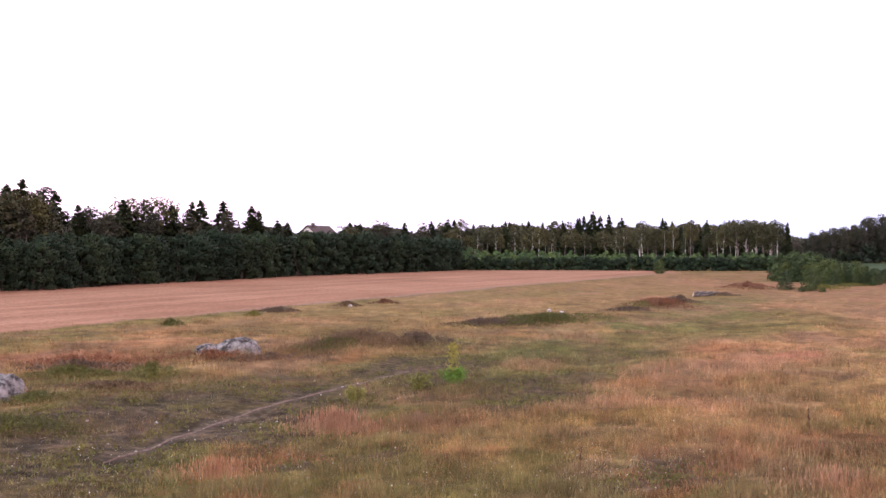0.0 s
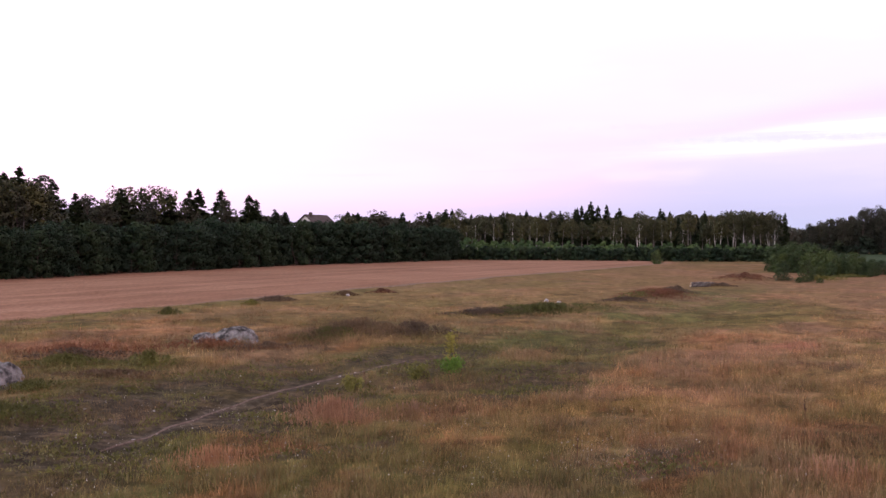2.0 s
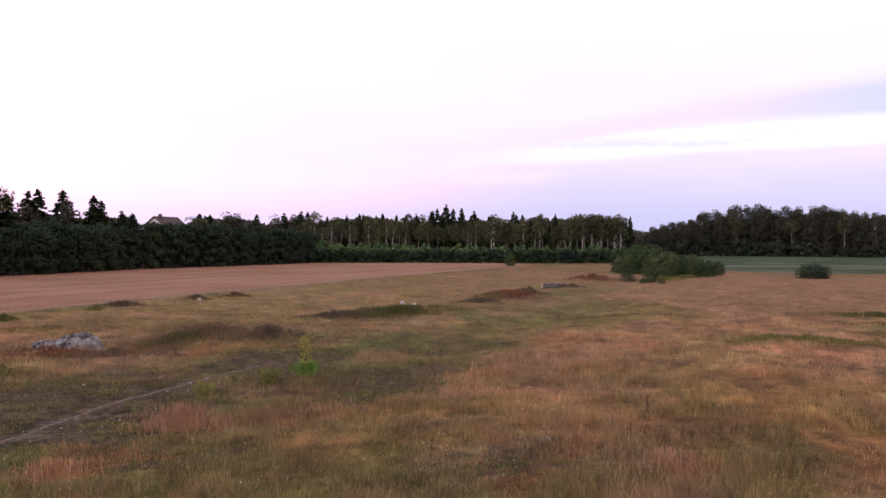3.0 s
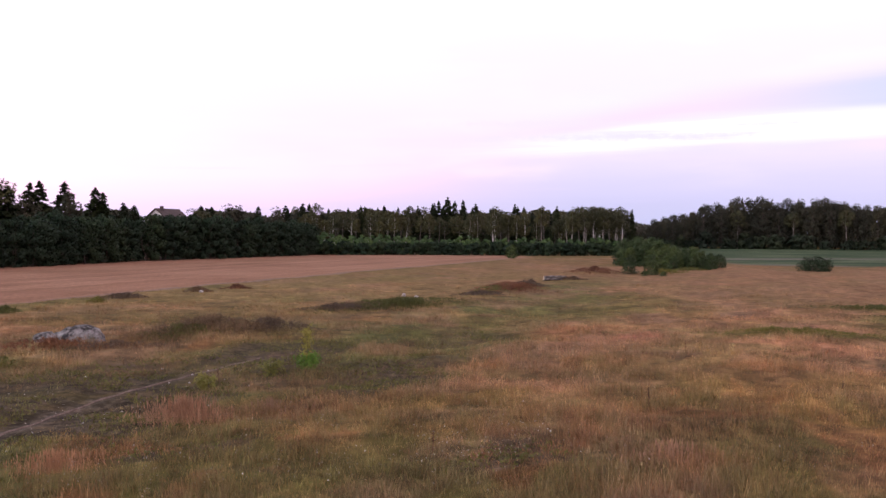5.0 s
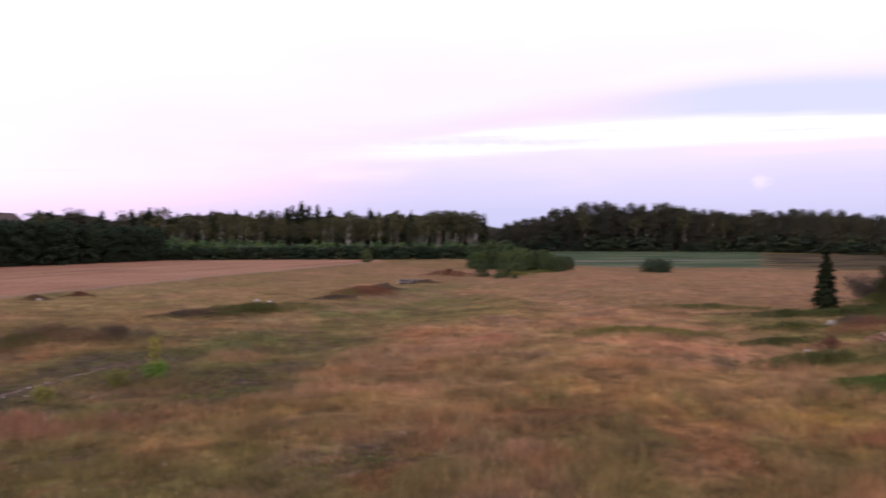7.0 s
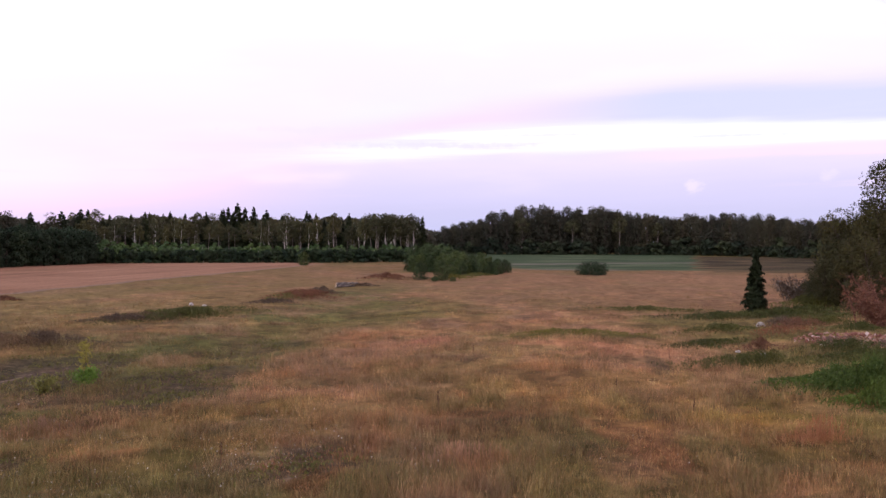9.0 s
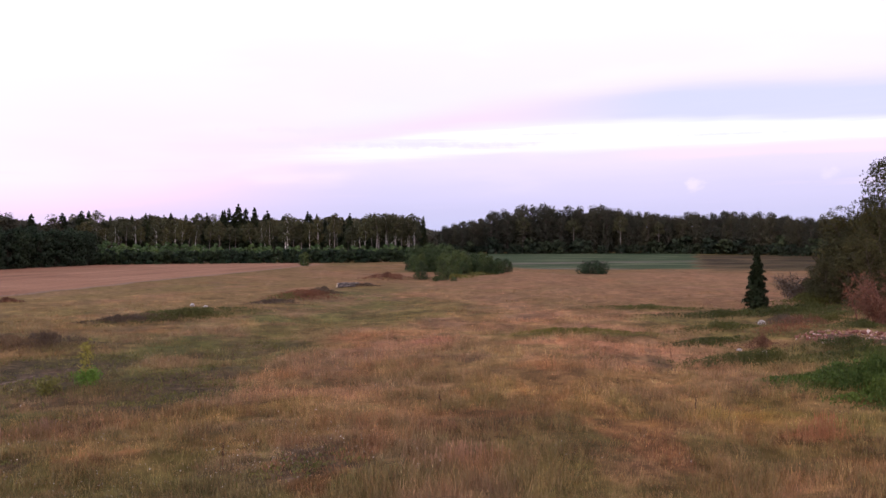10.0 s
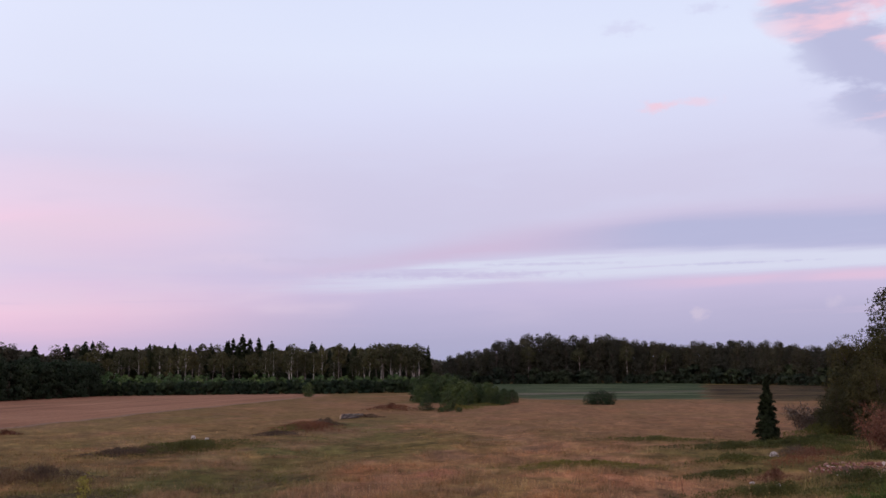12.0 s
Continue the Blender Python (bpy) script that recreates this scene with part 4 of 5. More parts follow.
def far_woods():
    """The depth of the woods behind the trees that can be told apart."""
    rng = np.random.default_rng(31)
    n = 44000
    az = rng.uniform(-34, 56, n)
    near = np.interp(az, [-34, -25, -10, 0, 3, 19, 21, 35, 42, 56], [118, 128, 178, 225, 250, 250, 330, 325, 278, 240])
    d = near + rng.uniform(0, 40, n)
    top = np.interp(az, [-34, -25, -10, -9.2, -8.9, -6.2, -5.8, -2, 3, 19, 20.5, 22, 25, 31, 35, 42, 56], [2.0, 2.0, 1.15, 1.1, 0.6, 0.6, 1.1, 1.15, 1.25, 1.3, 0.7, 0.75, 1.4, 1.5, 1.3, 1.1, 1.0])
    h = (4 + d * np.tan(np.radians(top))) * (0.75 + 0.4 * soft_noise(az * 1.0, d * 0.0, 0.9, 4, 3))
    z = h * rng.random(n) ** 0.8
    p = np.stack([d * np.sin(np.radians(az)), d * np.cos(np.radians(az)), z], 1)
    v, f = leaf_quads(rng, p, 1.6)
    tagged(new("far_woods", mesh_from("far_woods", v, f, LEAF_WOOD)), "deep dark mixed woods behind the front trees", "woods", kind="stuff")


far_woods()

# ---------------------------------------------------------------- the house behind the alder row
def plain_material(name, dark, light, scale):
    m = Mat(name, 0.85, 0.2)
    n = m.noise(m.local(), scale, 4.0, 0.6)
    m.bump(n, 0.4, 0.02)
    return m.done(m.ramp(n, [(0.35, dark), (0.65, light)]))


RENDERED_WALL = plain_material("pale_wall_paint", (0.5, 0.46, 0.42), (0.66, 0.62, 0.58), 1.5)
ROOF_DARK = plain_material("dark_roofing", (0.06, 0.045, 0.04), (0.11, 0.085, 0.075), 2.5)
GLASS_DARK = Mat("window_glass", 0.05, 0.5).done((0.02, 0.024, 0.03, 1))
FRAME_WHITE = plain_material("window_paint", (0.7, 0.68, 0.66), (0.8, 0.78, 0.76), 3.0)


def box_part(name, size, centre, material, parent, label="", bevel=0.02):
    bm = bmesh.new()
    bmesh.ops.create_cube(bm, size=1.0)
    for v in bm.verts:
        v.co = Vector([c * d + e for c, d, e in zip(v.co, size, centre)])
    bmesh.ops.bevel(bm, geom=bm.edges[:], offset=bevel, segments=1, affect="EDGES")
    me = bpy.data.meshes.new(name)
    bm.to_mesh(me)
    bm.free()
    me.materials.append(material)
    return part(name, me, parent, label)


def prism_part(name, outline, y0, y1, material, parent, label=""):
    """A solid of one outline in x and z, drawn out along y."""
    n = len(outline)
    bm = bmesh.new()
    rows = [[bm.verts.new((x, y, z)) for x, z in outline] for y in (y0, y1)]
    bm.faces.new(rows[0])
    bm.faces.new(rows[1][::-1])
    for i in range(n):
        bm.faces.new((rows[0][i], rows[1][i], rows[1][(i + 1) % n], rows[0][(i + 1) % n]))
    bmesh.ops.recalc_face_normals(bm, faces=bm.faces)
    me = bpy.data.meshes.new(name)
    bm.to_mesh(me)
    bm.free()
    me.materials.append(material)
    return part(name, me, parent, label)


def house(x, y, turn):
    """A two-storey house with a steep dark roof; the gable looks along its own -y."""
    root = new("house")
    w, length, eaves, ridge = 3.1, 10.5, 7.5, 9.95
    prism_part("wall", [(-w, -0.3), (w, -0.3), (w, eaves), (0, ridge), (-w, eaves)], 0, length, RENDERED_WALL, root, "pale painted wall")
    for side in (-1, 1):
        prism_part("roof", [(side * (w + 0.5), eaves - 0.34), (side * (w + 0.5), eaves - 0.12), (0.02 * side, ridge + 0.34), (0.02 * side, ridge + 0.06)], -0.5, length + 0.5, ROOF_DARK, root, "dark pitched roof")
    box_part("chimney", (0.7, 0.7, 1.6), (0.6, 1.6, ridge + 0.1), ROOF_DARK, root, "dark brick chimney")
    for wx, wz in ((-1.4, 5.4), (1.4, 5.4), (0, 8.4)):
        win = box_part("window", (1.1, 0.14, 1.2), (wx, -0.03, wz), FRAME_WHITE, root, "white window frame")
        box_part("pane", (0.9, 0.04, 1.0), (wx, -0.11, wz), GLASS_DARK, win, "dark pane", 0.005)
    root.matrix_basis = pose(x, y, gz(x, y), 0, 0, turn)
    tagged(root, "pale house with a dark roof behind the alder row", "house")


house(*at(-8.1, 252), -24)

# ---------------------------------------------------------------- bushes in the open
willows = [broadleaf("willow_bush", 300 + i, 3.0, 1.25, 0.02, 30, 3000, 0.14, BARK_DARK, LEAF_BUSH, 0.04,
                     "rounded green willow bush at the end of the hollow", "bush", 0.02, 1, 0.72) for i in range(4)]
sallows = [broadleaf("sallow_bush", 306 + i, 2.0, 0.82, 0.02, 34, 3600, 0.085, BARK_DARK, LEAF_SALLOW, 0.03,
                     "single rounded light green sallow bush before the thicket", "bush", 0.02, 1, 0.7) for i in range(3)]
for k, (x, y, h, g) in enumerate(((33.2, 92.0, 2.0, 1.0), (34.8, 90.1, 2.2, 0.92), (51.1, 109.8, 1.8, 1.12))):
    put(sallows[k], x, y, h / 2.0, rnd.uniform(0, 6.28), g, "willow thicket")
stock(sallows)
for k, (x, y, h, g) in enumerate(((33.4, 88.5, 0.5, 1.7), (35.0, 87.6, 0.45, 2.0), (47.6, 106.0, 0.7, 2.0), (38.9, 97.5, 1.2, 1.5))):
    put(willows[k % 4], x, y, h / 3.0, rnd.uniform(0, 6.28), g, "willow thicket")
for row, gap, back in ((0, 0.5, 0.0), (1, 0.42, 2.0), (2, 0.5, 7.0)):
    for az in np.arange((21.9, 19.4, 19.5)[row], 24.8, gap):
        d = float(np.interp(az, [19, 21.2, 22, 25], [123, 121, 112, 114])) + back + rnd.uniform(-1.5, 1.5)
        h = float(np.interp(az, [19, 20.5, 22.3, 23.2, 24.5], [3.0, 3.5, 2.9, 2.5, 1.9])) * rnd.uniform(*((0.5, 0.7), (0.72, 0.98), (0.95, 1.12))[row])
        put(willows[rnd.randrange(4)], *at(az + rnd.uniform(-0.12, 0.12), d), h / 3.0, rnd.uniform(0, 6.28), rnd.uniform(0.85, 1.2), "willow thicket")
put(willows[2], *at(12.85, 158), 2.4 / 3.0, 2.0, 1.05)
stock(willows)
lone = broadleaf("round_bush", 315, 1.5, 1.75, 0.02, 40, 5600, 0.12, BARK_DARK, LEAF_HEDGE, 0.03, "low round dark bush alone in the meadow", "bush", 0.02, 4, 0.6)
lone.location = (57.0, 97.8, gz(57.0, 97.8))

# trees by the rubble heap
rowans = [broadleaf("rowan_tree", 320 + i, 8.0, 2.5, 0.05, 40, 16000, 0.12, BARK_DARK, LEAF_WARM, 0.13,
                    "olive-green rowan with a ragged crown beside the rubble", "tree", 0.05, 2, 0.55) for i in range(3)]
for k, (az, d, h, g) in enumerate(((43.2, 66, 4.9, 0.9), (44.0, 68, 5.8, 1.0), (45.0, 67, 6.7, 1.0), (44.9, 64, 5.6, 1.0), (48.0, 68, 8.9, 0.9), (46.2, 66, 6.6, 1.0), (46.6, 62, 6.4, 0.95), (48.2, 66, 9.4, 1.0), (50.3, 64, 9, 1.0), (45.6, 60, 4.6, 0.9), (43.3, 62, 3.0, 1.3), (44.7, 60, 3.2, 1.3), (42.3, 65, 2.6, 1.2))):
    put(rowans[k % 3], *at(az, d), h / 8.0, rnd.uniform(0, 6.28), g, "trees by the rubble")
stock(rowans)
small_spruce = spruce("small_spruce", 350, 3.75, 0.78, 60, 34, 0.13, "small dark green spruce alone in the meadow", 0.05, 0.8)
small_spruce.matrix_basis = Matrix.Translation((36.45, 44.3, gz(36.45, 44.3)))

# ---------------------------------------------------------------- weeds, saplings and nettles


def blade_leaves(rng, centres, size):
    """Narrow leaves that mostly stand upright."""
    n = len(centres)
    u = rng.normal(size=(n, 3)) * (0.6, 0.6, 0.45) + (0, 0, 0.55)
    u /= np.linalg.norm(u, axis=1)[:, None]
    v = np.cross(u, rng.normal(size=(n, 3)))
    v /= np.linalg.norm(v, axis=1)[:, None] + 1e-9
    a, b = u * size * rng.uniform(0.5, 1.0, (n, 1)), v * size * rng.uniform(0.12, 0.26, (n, 1))
    return np.stack([centres - a, centres + b, centres + a, centres - b], 1).reshape(-1, 3), np.arange(4 * n).reshape(n, 4)


def weed_patch(seed, x, y, rx, ry, turn, h, n, leaf, material, label, name="weed_clump", stalks=0.25):
    """A dense low stand of weeds: leaf sprays in a domed mass, with upright stalks standing out of it."""
    rng = np.random.default_rng(seed)
    c, s = math.cos(radians(turn)), math.sin(radians(turn))
    r, a = np.abs(rng.normal(0, 0.7, n)) ** 0.85, rng.uniform(0, 2 * math.pi, n)
    r = np.where(r > 1.6, 1.6 * rng.random(n), r)
    u, v = r * np.cos(a) * rx, r * np.sin(a) * ry
    px, py = x + u * c - v * s, y + u * s + v * c
    lump = soft_noise(px, py, max(0.3, min(rx, ry) * 0.4), seed)
    tall = h * np.exp(-(r * 1.1) ** 2) * (0.4 + 1.05 * lump)
    thick = rng.random(n) < ease(lump, 0.34, 0.6) + 0.16
    px, py, tall, r = px[thick], py[thick], tall[thick], r[thick]
    n = len(px)
    ground = land_height(px, py)
    z = ground + tall * np.sqrt(rng.random(n)) + 0.03
    w, f = blade_leaves(rng, np.stack([px, py, z], 1), leaf)
    k = rng.random(n) < stalks
    m = int(k.sum())
    base = np.stack([px[k], py[k], ground[k] - 0.03], 1)
    lean = rng.normal(0, 0.1 * h, (m, 3)) * (1, 1, 0)
    tip = base + lean + np.stack([np.zeros(m), np.zeros(m), tall[k] * rng.uniform(1.0, 1.35, m) + 0.06], 1)
    wd = leaf * 0.07
    e = rng.normal(size=(m, 3)) * (1, 1, 0)
    e /= np.linalg.norm(e, axis=1)[:, None] + 1e-9
    sv = np.stack([base - e * wd, base + e * wd, tip + e * wd * 0.5, tip - e * wd * 0.5], 1).reshape(-1, 3)
    v2, f2 = joined([(w, f), (sv, np.arange(4 * m).reshape(m, 4))])
    v2 = v2 - np.array([x, y, gz(x, y)])
    ob = new(name, mesh_from(name, v2, f2, material))
    ob.location = (x, y, gz(x, y))
    return tagged(ob, label, "weeds", kind="stuff")


weed_patch(1, -3.4, 38.0, 2.8, 1.2, 2, 0.48, 8000, 0.06, LEAF_BROWN, "withered dark brown weeds on a low mound")
weed_patch(2, -0.9, 38.6, 1.7, 0.9, 8, 0.46, 4000, 0.06, LEAF_BROWN, "withered brown weeds on a low mound")
weed_patch(3, 5.4, 51.2, 4.4, 1.3, 36, 0.34, 8000, 0.075, LEAF_WEED, "strip of dark green weeds across the meadow")
weed_patch(4, 2.2, 49.2, 1.8, 0.8, 15, 0.3, 2600, 0.075, LEAF_BROWN, "low brown weeds at the meadow hollow")
weed_patch(5, 15.0, 65.4, 2.8, 1.7, 45, 0.36, 5000, 0.085, LEAF_RED, "reddish brown withered weeds on a mound")
weed_patch(6, 17.0, 68.4, 1.6, 1.0, 45, 0.4, 2600, 0.085, LEAF_BROWN, "dark brown withered weeds on a mound")
weed_patch(7, 12.0, 61.4, 1.8, 1.0, 40, 0.26, 1800, 0.09, LEAF_BROWN, "low brown weeds in the meadow")
weed_patch(8, 30.0, 93.6, 2.4, 1.6, 10, 0.45, 2600, 0.12, LEAF_RED, "rust-brown weeds beside the willow thicket")
weed_patch(9, -13.9, 48.9, 0.6, 0.45, 0, 0.36, 714, 0.098, LEAF_WEED, "round green weed clump at the stubble edge")
weed_patch(10, -10.5, 60.2, 1.2, 0.6, 10, 0.35, 2000, 0.075, LEAF_BROWN, "dark weeds at the stubble edge")
weed_patch(11, -11.5, 57.4, 0.5, 0.5, 0, 0.3, 900, 0.09, LEAF_WEED, "green weeds at the stubble edge")
weed_patch(13, -6.7, 67.0, 0.85, 0.45, 0, 0.32, 646, 0.120, LEAF_BROWN, "dark brown weeds at the stubble edge")
weed_patch(14, -4.3, 69.8, 0.9, 0.4, 10, 0.32, 646, 0.128, LEAF_RED, "reddish weeds at the stubble edge")
weed_patch(15, -9.3, 30.4, 0.8, 0.5, 0, 0.43, 884, 0.090, LEAF_WEED, "green weeds beside the boulder")
weed_patch(16, -12.0, 31.8, 2.0, 0.7, 20, 0.40, 1530, 0.090, LEAF_BROWN, "brown weeds along the boulders")
weed_patch(17, -8.6, 34.6, 2.2, 0.7, 5, 0.32, 1530, 0.090, LEAF_RED, "rust-red weeds in front of the boulder")
weed_patch(20, 35.5, 41.0, 4.0, 1.6, 0, 0.4, 4000, 0.12, LEAF_RANK, "green weeds round the rubble heap")
weed_patch(21, 19.9, 19.4, 2.1, 1.6, -25, 0.8, 14000, 0.08, LEAF_NETTLE, "dense stand of green nettles", "nettle_bed", 0.1)
weed_patch(27, 31.4, 41.2, 3.4, 1.3, -15, 0.3, 3600, 0.08, LEAF_RANK, "rank green weeds before the small spruce")
weed_patch(26, 18.5, 17.3, 1.2, 0.9, -20, 0.7, 6500, 0.08, LEAF_NETTLE, "dark green nettles at the edge of the bed", "nettle_bed", 0.1)
weed_patch(22, 20.6, 25.0, 2.2, 1.0, -20, 0.42, 5200, 0.065, LEAF_RANK, "green weeds at the foot of the rubble", stalks=0.2)
weed_patch(23, 26.5, 24.0, 3.2, 1.9, 20, 0.55, 5400, 0.09, LEAF_RANK, "tall green weeds beside the nettles")
weed_patch(24, 27.2, 31.3, 1.6, 0.9, 0, 0.3, 1500, 0.06, LEAF_RED, "rust-red dock on the rubble heap")
weed_patch(25, 23.6, 28.4, 0.85, 0.6, 0, 0.45, 1500, 0.06, LEAF_RED, "rust-red dock beside a pale stone")
weed_patch(29, 30.0, 33.6, 2.0, 0.9, -10, 0.4, 1500, 0.06, LEAF_RED, "rust-red withered weeds behind the bricks")
weed_patch(30, 26.2, 27.0, 2.0, 0.8, 0, 0.4, 2000, 0.085, LEAF_RANK, "green weeds below the bricks")
for k, (x, y, rx, ry, h) in enumerate(((22.8, 30.2, 2.2, 0.9, 0.22), (30.0, 25.8, 3.0, 1.1, 0.4), (33.2, 36.2, 2.8, 1.1, 0.35), (26.0, 33.8, 2.4, 0.9, 0.3), (36.0, 38.4, 3.0, 1.3, 0.4), (31.6, 31.4, 2.2, 0.7, 0.3), (25.2, 25.0, 2.4, 0.8, 0.3))):
    weed_patch(90 + k, x, y, rx, ry, 10, h, 1900, 0.085, LEAF_RANK, "green weeds among the rubble")
weed_patch(28, 31.5, 36.2, 1.8, 1.0, 0, 0.45, 1800, 0.07, LEAF_BROWN, "brown weeds on the rubble heap")


weed_patch(41, 3.4, 50.2, 2.6, 0.9, 30, 0.3, 2200, 0.075, LEAF_BROWN, "brown seed stalks among the green weeds")
weed_patch(42, 3.6, 51.2, 2.4, 1.0, 25, 0.22, 1300, 0.10, LEAF_WEED, "thin green weeds in the meadow")
weed_patch(43, -4.4, 37.5, 1.5, 0.9, 0, 0.34, 2200, 0.06, LEAF_WEED, "dull green weeds beside the mound")
weed_patch(44, 14.2, 65.2, 3.0, 1.0, 45, 0.2, 1500, 0.12, LEAF_WEED, "thin green weeds below the mound")
weed_patch(45, 38.5, 43.0, 3.2, 1.6, -15, 0.3, 3200, 0.12, LEAF_RANK, "green weeds behind the rubble heap")
weed_patch(46, 42.0, 45.5, 2.4, 1.4, -15, 0.7, 2400, 0.13, LEAF_RANK, "dull green undergrowth at the foot of the trees")


weed_patch(64, -11.9, 30.3, 1.5, 0.7, 15, 0.34, 2400, 0.075, LEAF_WEED, "green weeds along the foot of the boulders")
weed_patch(65, -9.6, 28.0, 1.6, 0.7, 10, 0.22, 1800, 0.075, LEAF_BROWN, "low brown weeds in the hollow")
weed_patch(66, -11.0, 25.4, 1.4, 0.7, 0, 0.2, 1700, 0.07, LEAF_WEED, "low green weeds in the hollow")
weed_patch(67, 37.5, 94.5, 3.0, 1.6, 45, 0.35, 1500, 0.16, LEAF_WEED, "green weeds before the willow thicket")
weed_patch(68, 43.5, 101.5, 4.0, 1.4, 45, 0.3, 1500, 0.16, LEAF_WEED, "green weeds along the willow thicket")
weed_patch(49, -9.4, 20.8, 1.5, 0.8, 10, 0.25, 2200, 0.06, LEAF_WEED, "low green weeds on the bare ground")
weed_patch(50, -13.0, 33.5, 2.2, 0.9, 20, 0.35, 2200, 0.075, LEAF_RED, "rust-red weeds on the bank of the hollow")
weed_patch(51, -6.2, 34.4, 1.6, 0.6, 10, 0.3, 1400, 0.075, LEAF_BROWN, "brown weeds on the bank of the hollow")


weed_patch(60, 18.9, 33.9, 2.8, 0.5, -26, 0.2, 3600, 0.06, LEAF_WEED, "low green weeds on a meadow bank")
weed_patch(61, 31.2, 47.2, 3.2, 0.7, -38, 0.24, 2600, 0.08, LEAF_WEED, "low green weeds in the dry meadow")


def dock_stalk(x, y, h, seed):
    """A dead dock: one stiff stalk with a dark ragged seed head."""
    rng = np.random.default_rng(seed)
    root = new("dock_stalk")
    top = np.array([rng.normal(0, 0.06) * h, rng.normal(0, 0.06) * h, h])
    part("stalk", mesh_from("stalk", *tube([(0, 0, -0.04), top * 0.5 + (0.01, 0, 0), top], [0.006, 0.005, 0.002], 4), TWIG_RED), root)
    t = rng.uniform(0.5, 1.02, (46, 1))
    pts = top * t + rng.normal(0, 0.018, (46, 3)) * (1.25 - t)
    part("seed_head", mesh_from("seed_head", *leaf_quads(rng, pts, 0.022), SEED_BROWN), root)
    root.location = (x, y, gz(x, y))
    tagged(root, "dead dark brown dock stalk standing in the meadow", "dock", "dock stalks")


for k in range(9):
    a, d = rnd.uniform(-8, 38), rnd.uniform(15, 34)
    dock_stalk(*at(a, d), rnd.uniform(0.28, 0.55), 600 + k)


def tall_grass(seed, x, y, rx, ry, h, n, label, material=None):
    """A loose stand of tall thin dry stalks with feathery heads."""
    rng = np.random.default_rng(seed)
    r, a = np.abs(rng.normal(0, 0.62, n)), rng.uniform(0, 2 * math.pi, n)
    px, py = x + r * np.cos(a) * rx, y + r * np.sin(a) * ry
    g = land_height(px, py) - 0.02
    base = np.stack([px, py, g], 1)
    tip = base + np.stack([rng.normal(0, 0.12 * h, n), rng.normal(0, 0.12 * h, n), h * rng.uniform(0.4, 1.15, n) * np.exp(-0.45 * r * r)], 1)
    e = rng.normal(size=(n, 3)) * (1, 1, 0)
    e /= np.linalg.norm(e, axis=1)[:, None] + 1e-9
    up = tip - base
    stalk = np.stack([base - e * 0.0035, base + e * 0.0035, tip + e * 0.002, tip - e * 0.002], 1).reshape(-1, 3)
    head = np.stack([base + up * 0.72, base + up * 0.85 + e * 0.009, base + up * 1.08, base + up * 0.85 - e * 0.009], 1).reshape(-1, 3)
    v = np.concatenate([stalk, head]) - np.array([x, y, gz(x, y)])
    ob = new("tall_grass", mesh_from("tall_grass", v, np.arange(len(v)).reshape(-1, 4), material or LEAF_STRAW))
    ob.location = (x, y, gz(x, y))
    tagged(ob, label, "grass", kind="stuff")


tall_grass(47, -2.4, 20.9, 1.1, 0.5, 0.55, 800, "stand of tall pink-straw grass by the path")
tall_grass(48, -4.1, 17.2, 0.9, 0.45, 0.38, 560, "stand of tan dry grass beside the path")
tall_grass(52, -0.6, 21.4, 0.6, 0.3, 0.35, 160, "thin stand of dry grass by the path")
tall_grass(53, 14.2, 15.2, 0.9, 0.5, 0.5, 300, "stand of tall reddish grass near the nettles", LEAF_RUST)
tall_grass(54, 6.4, 15.4, 0.9, 0.4, 0.4, 260, "stand of tall dry grass in the meadow")


def sapling(seed, x, y, r, h, tall, material, label, leaves=120):
    """Lime green shoots from the root, and a thin leader with few leaves."""
    rng = np.random.default_rng(seed)
    root = new("sapling")
    wood, pts = [], []
    for k in range(9):
        a = rng.uniform(0, 6.28)
        end = np.array([math.cos(a) * r * rng.uniform(0.4, 1), math.sin(a) * r * rng.uniform(0.4, 1), h * rng.uniform(0.7, 1.05)])
        wood.append(tube([(0, 0, -0.05), end * (0.5, 0.5, 0.6), end], [0.011, 0.008, 0.004], 4))
        t = rng.random((leaves, 1)) ** 0.7
        pts.append(end * t + rng.normal(0, 0.06, (leaves, 3)) * (r / 0.33))
    if tall:
        line = [(0, 0, -0.05), (0.03, 0, tall * 0.5), (0.0, 0.02, tall)]
        wood.append(tube(line, [0.014, 0.01, 0.004], 5))
        t = rng.uniform(0.3, 1, (340, 1))
        shoot = np.array([[0.02, 0, tall]]) * t + rng.normal(0, 0.085, (340, 3))
        part("leader_foliage", mesh_from("leader_foliage", *blade_leaves(rng, shoot, 0.08), LEAF_YELLOW), root, "sparse yellowish leaves")
    pts = np.concatenate(pts)
    part("stem", mesh_from("stem", *joined(wood), BARK_DARK), root)
    part("foliage", mesh_from("foliage", *blade_leaves(rng, pts[pts[:, 2] > 0.02], 0.085), material), root)
    root.location = (x, y, gz(x, y))
    return tagged(root, label, "sapling")


sapling(51, 0.3, 28.4, 0.42, 0.45, 1.2, LEAF_LIME, "lime green sapling with a thin leader by the path")
sapling(52, -2.37, 25.9, 0.3, 0.4, 0.0, LEAF_YELLOW, "small yellow-green sapling by the path", 60)
sapling(53, -0.72, 27.4, 0.34, 0.42, 0.0, LEAF_YELLOW, "pale yellow-green sapling on the bare ground", 50)


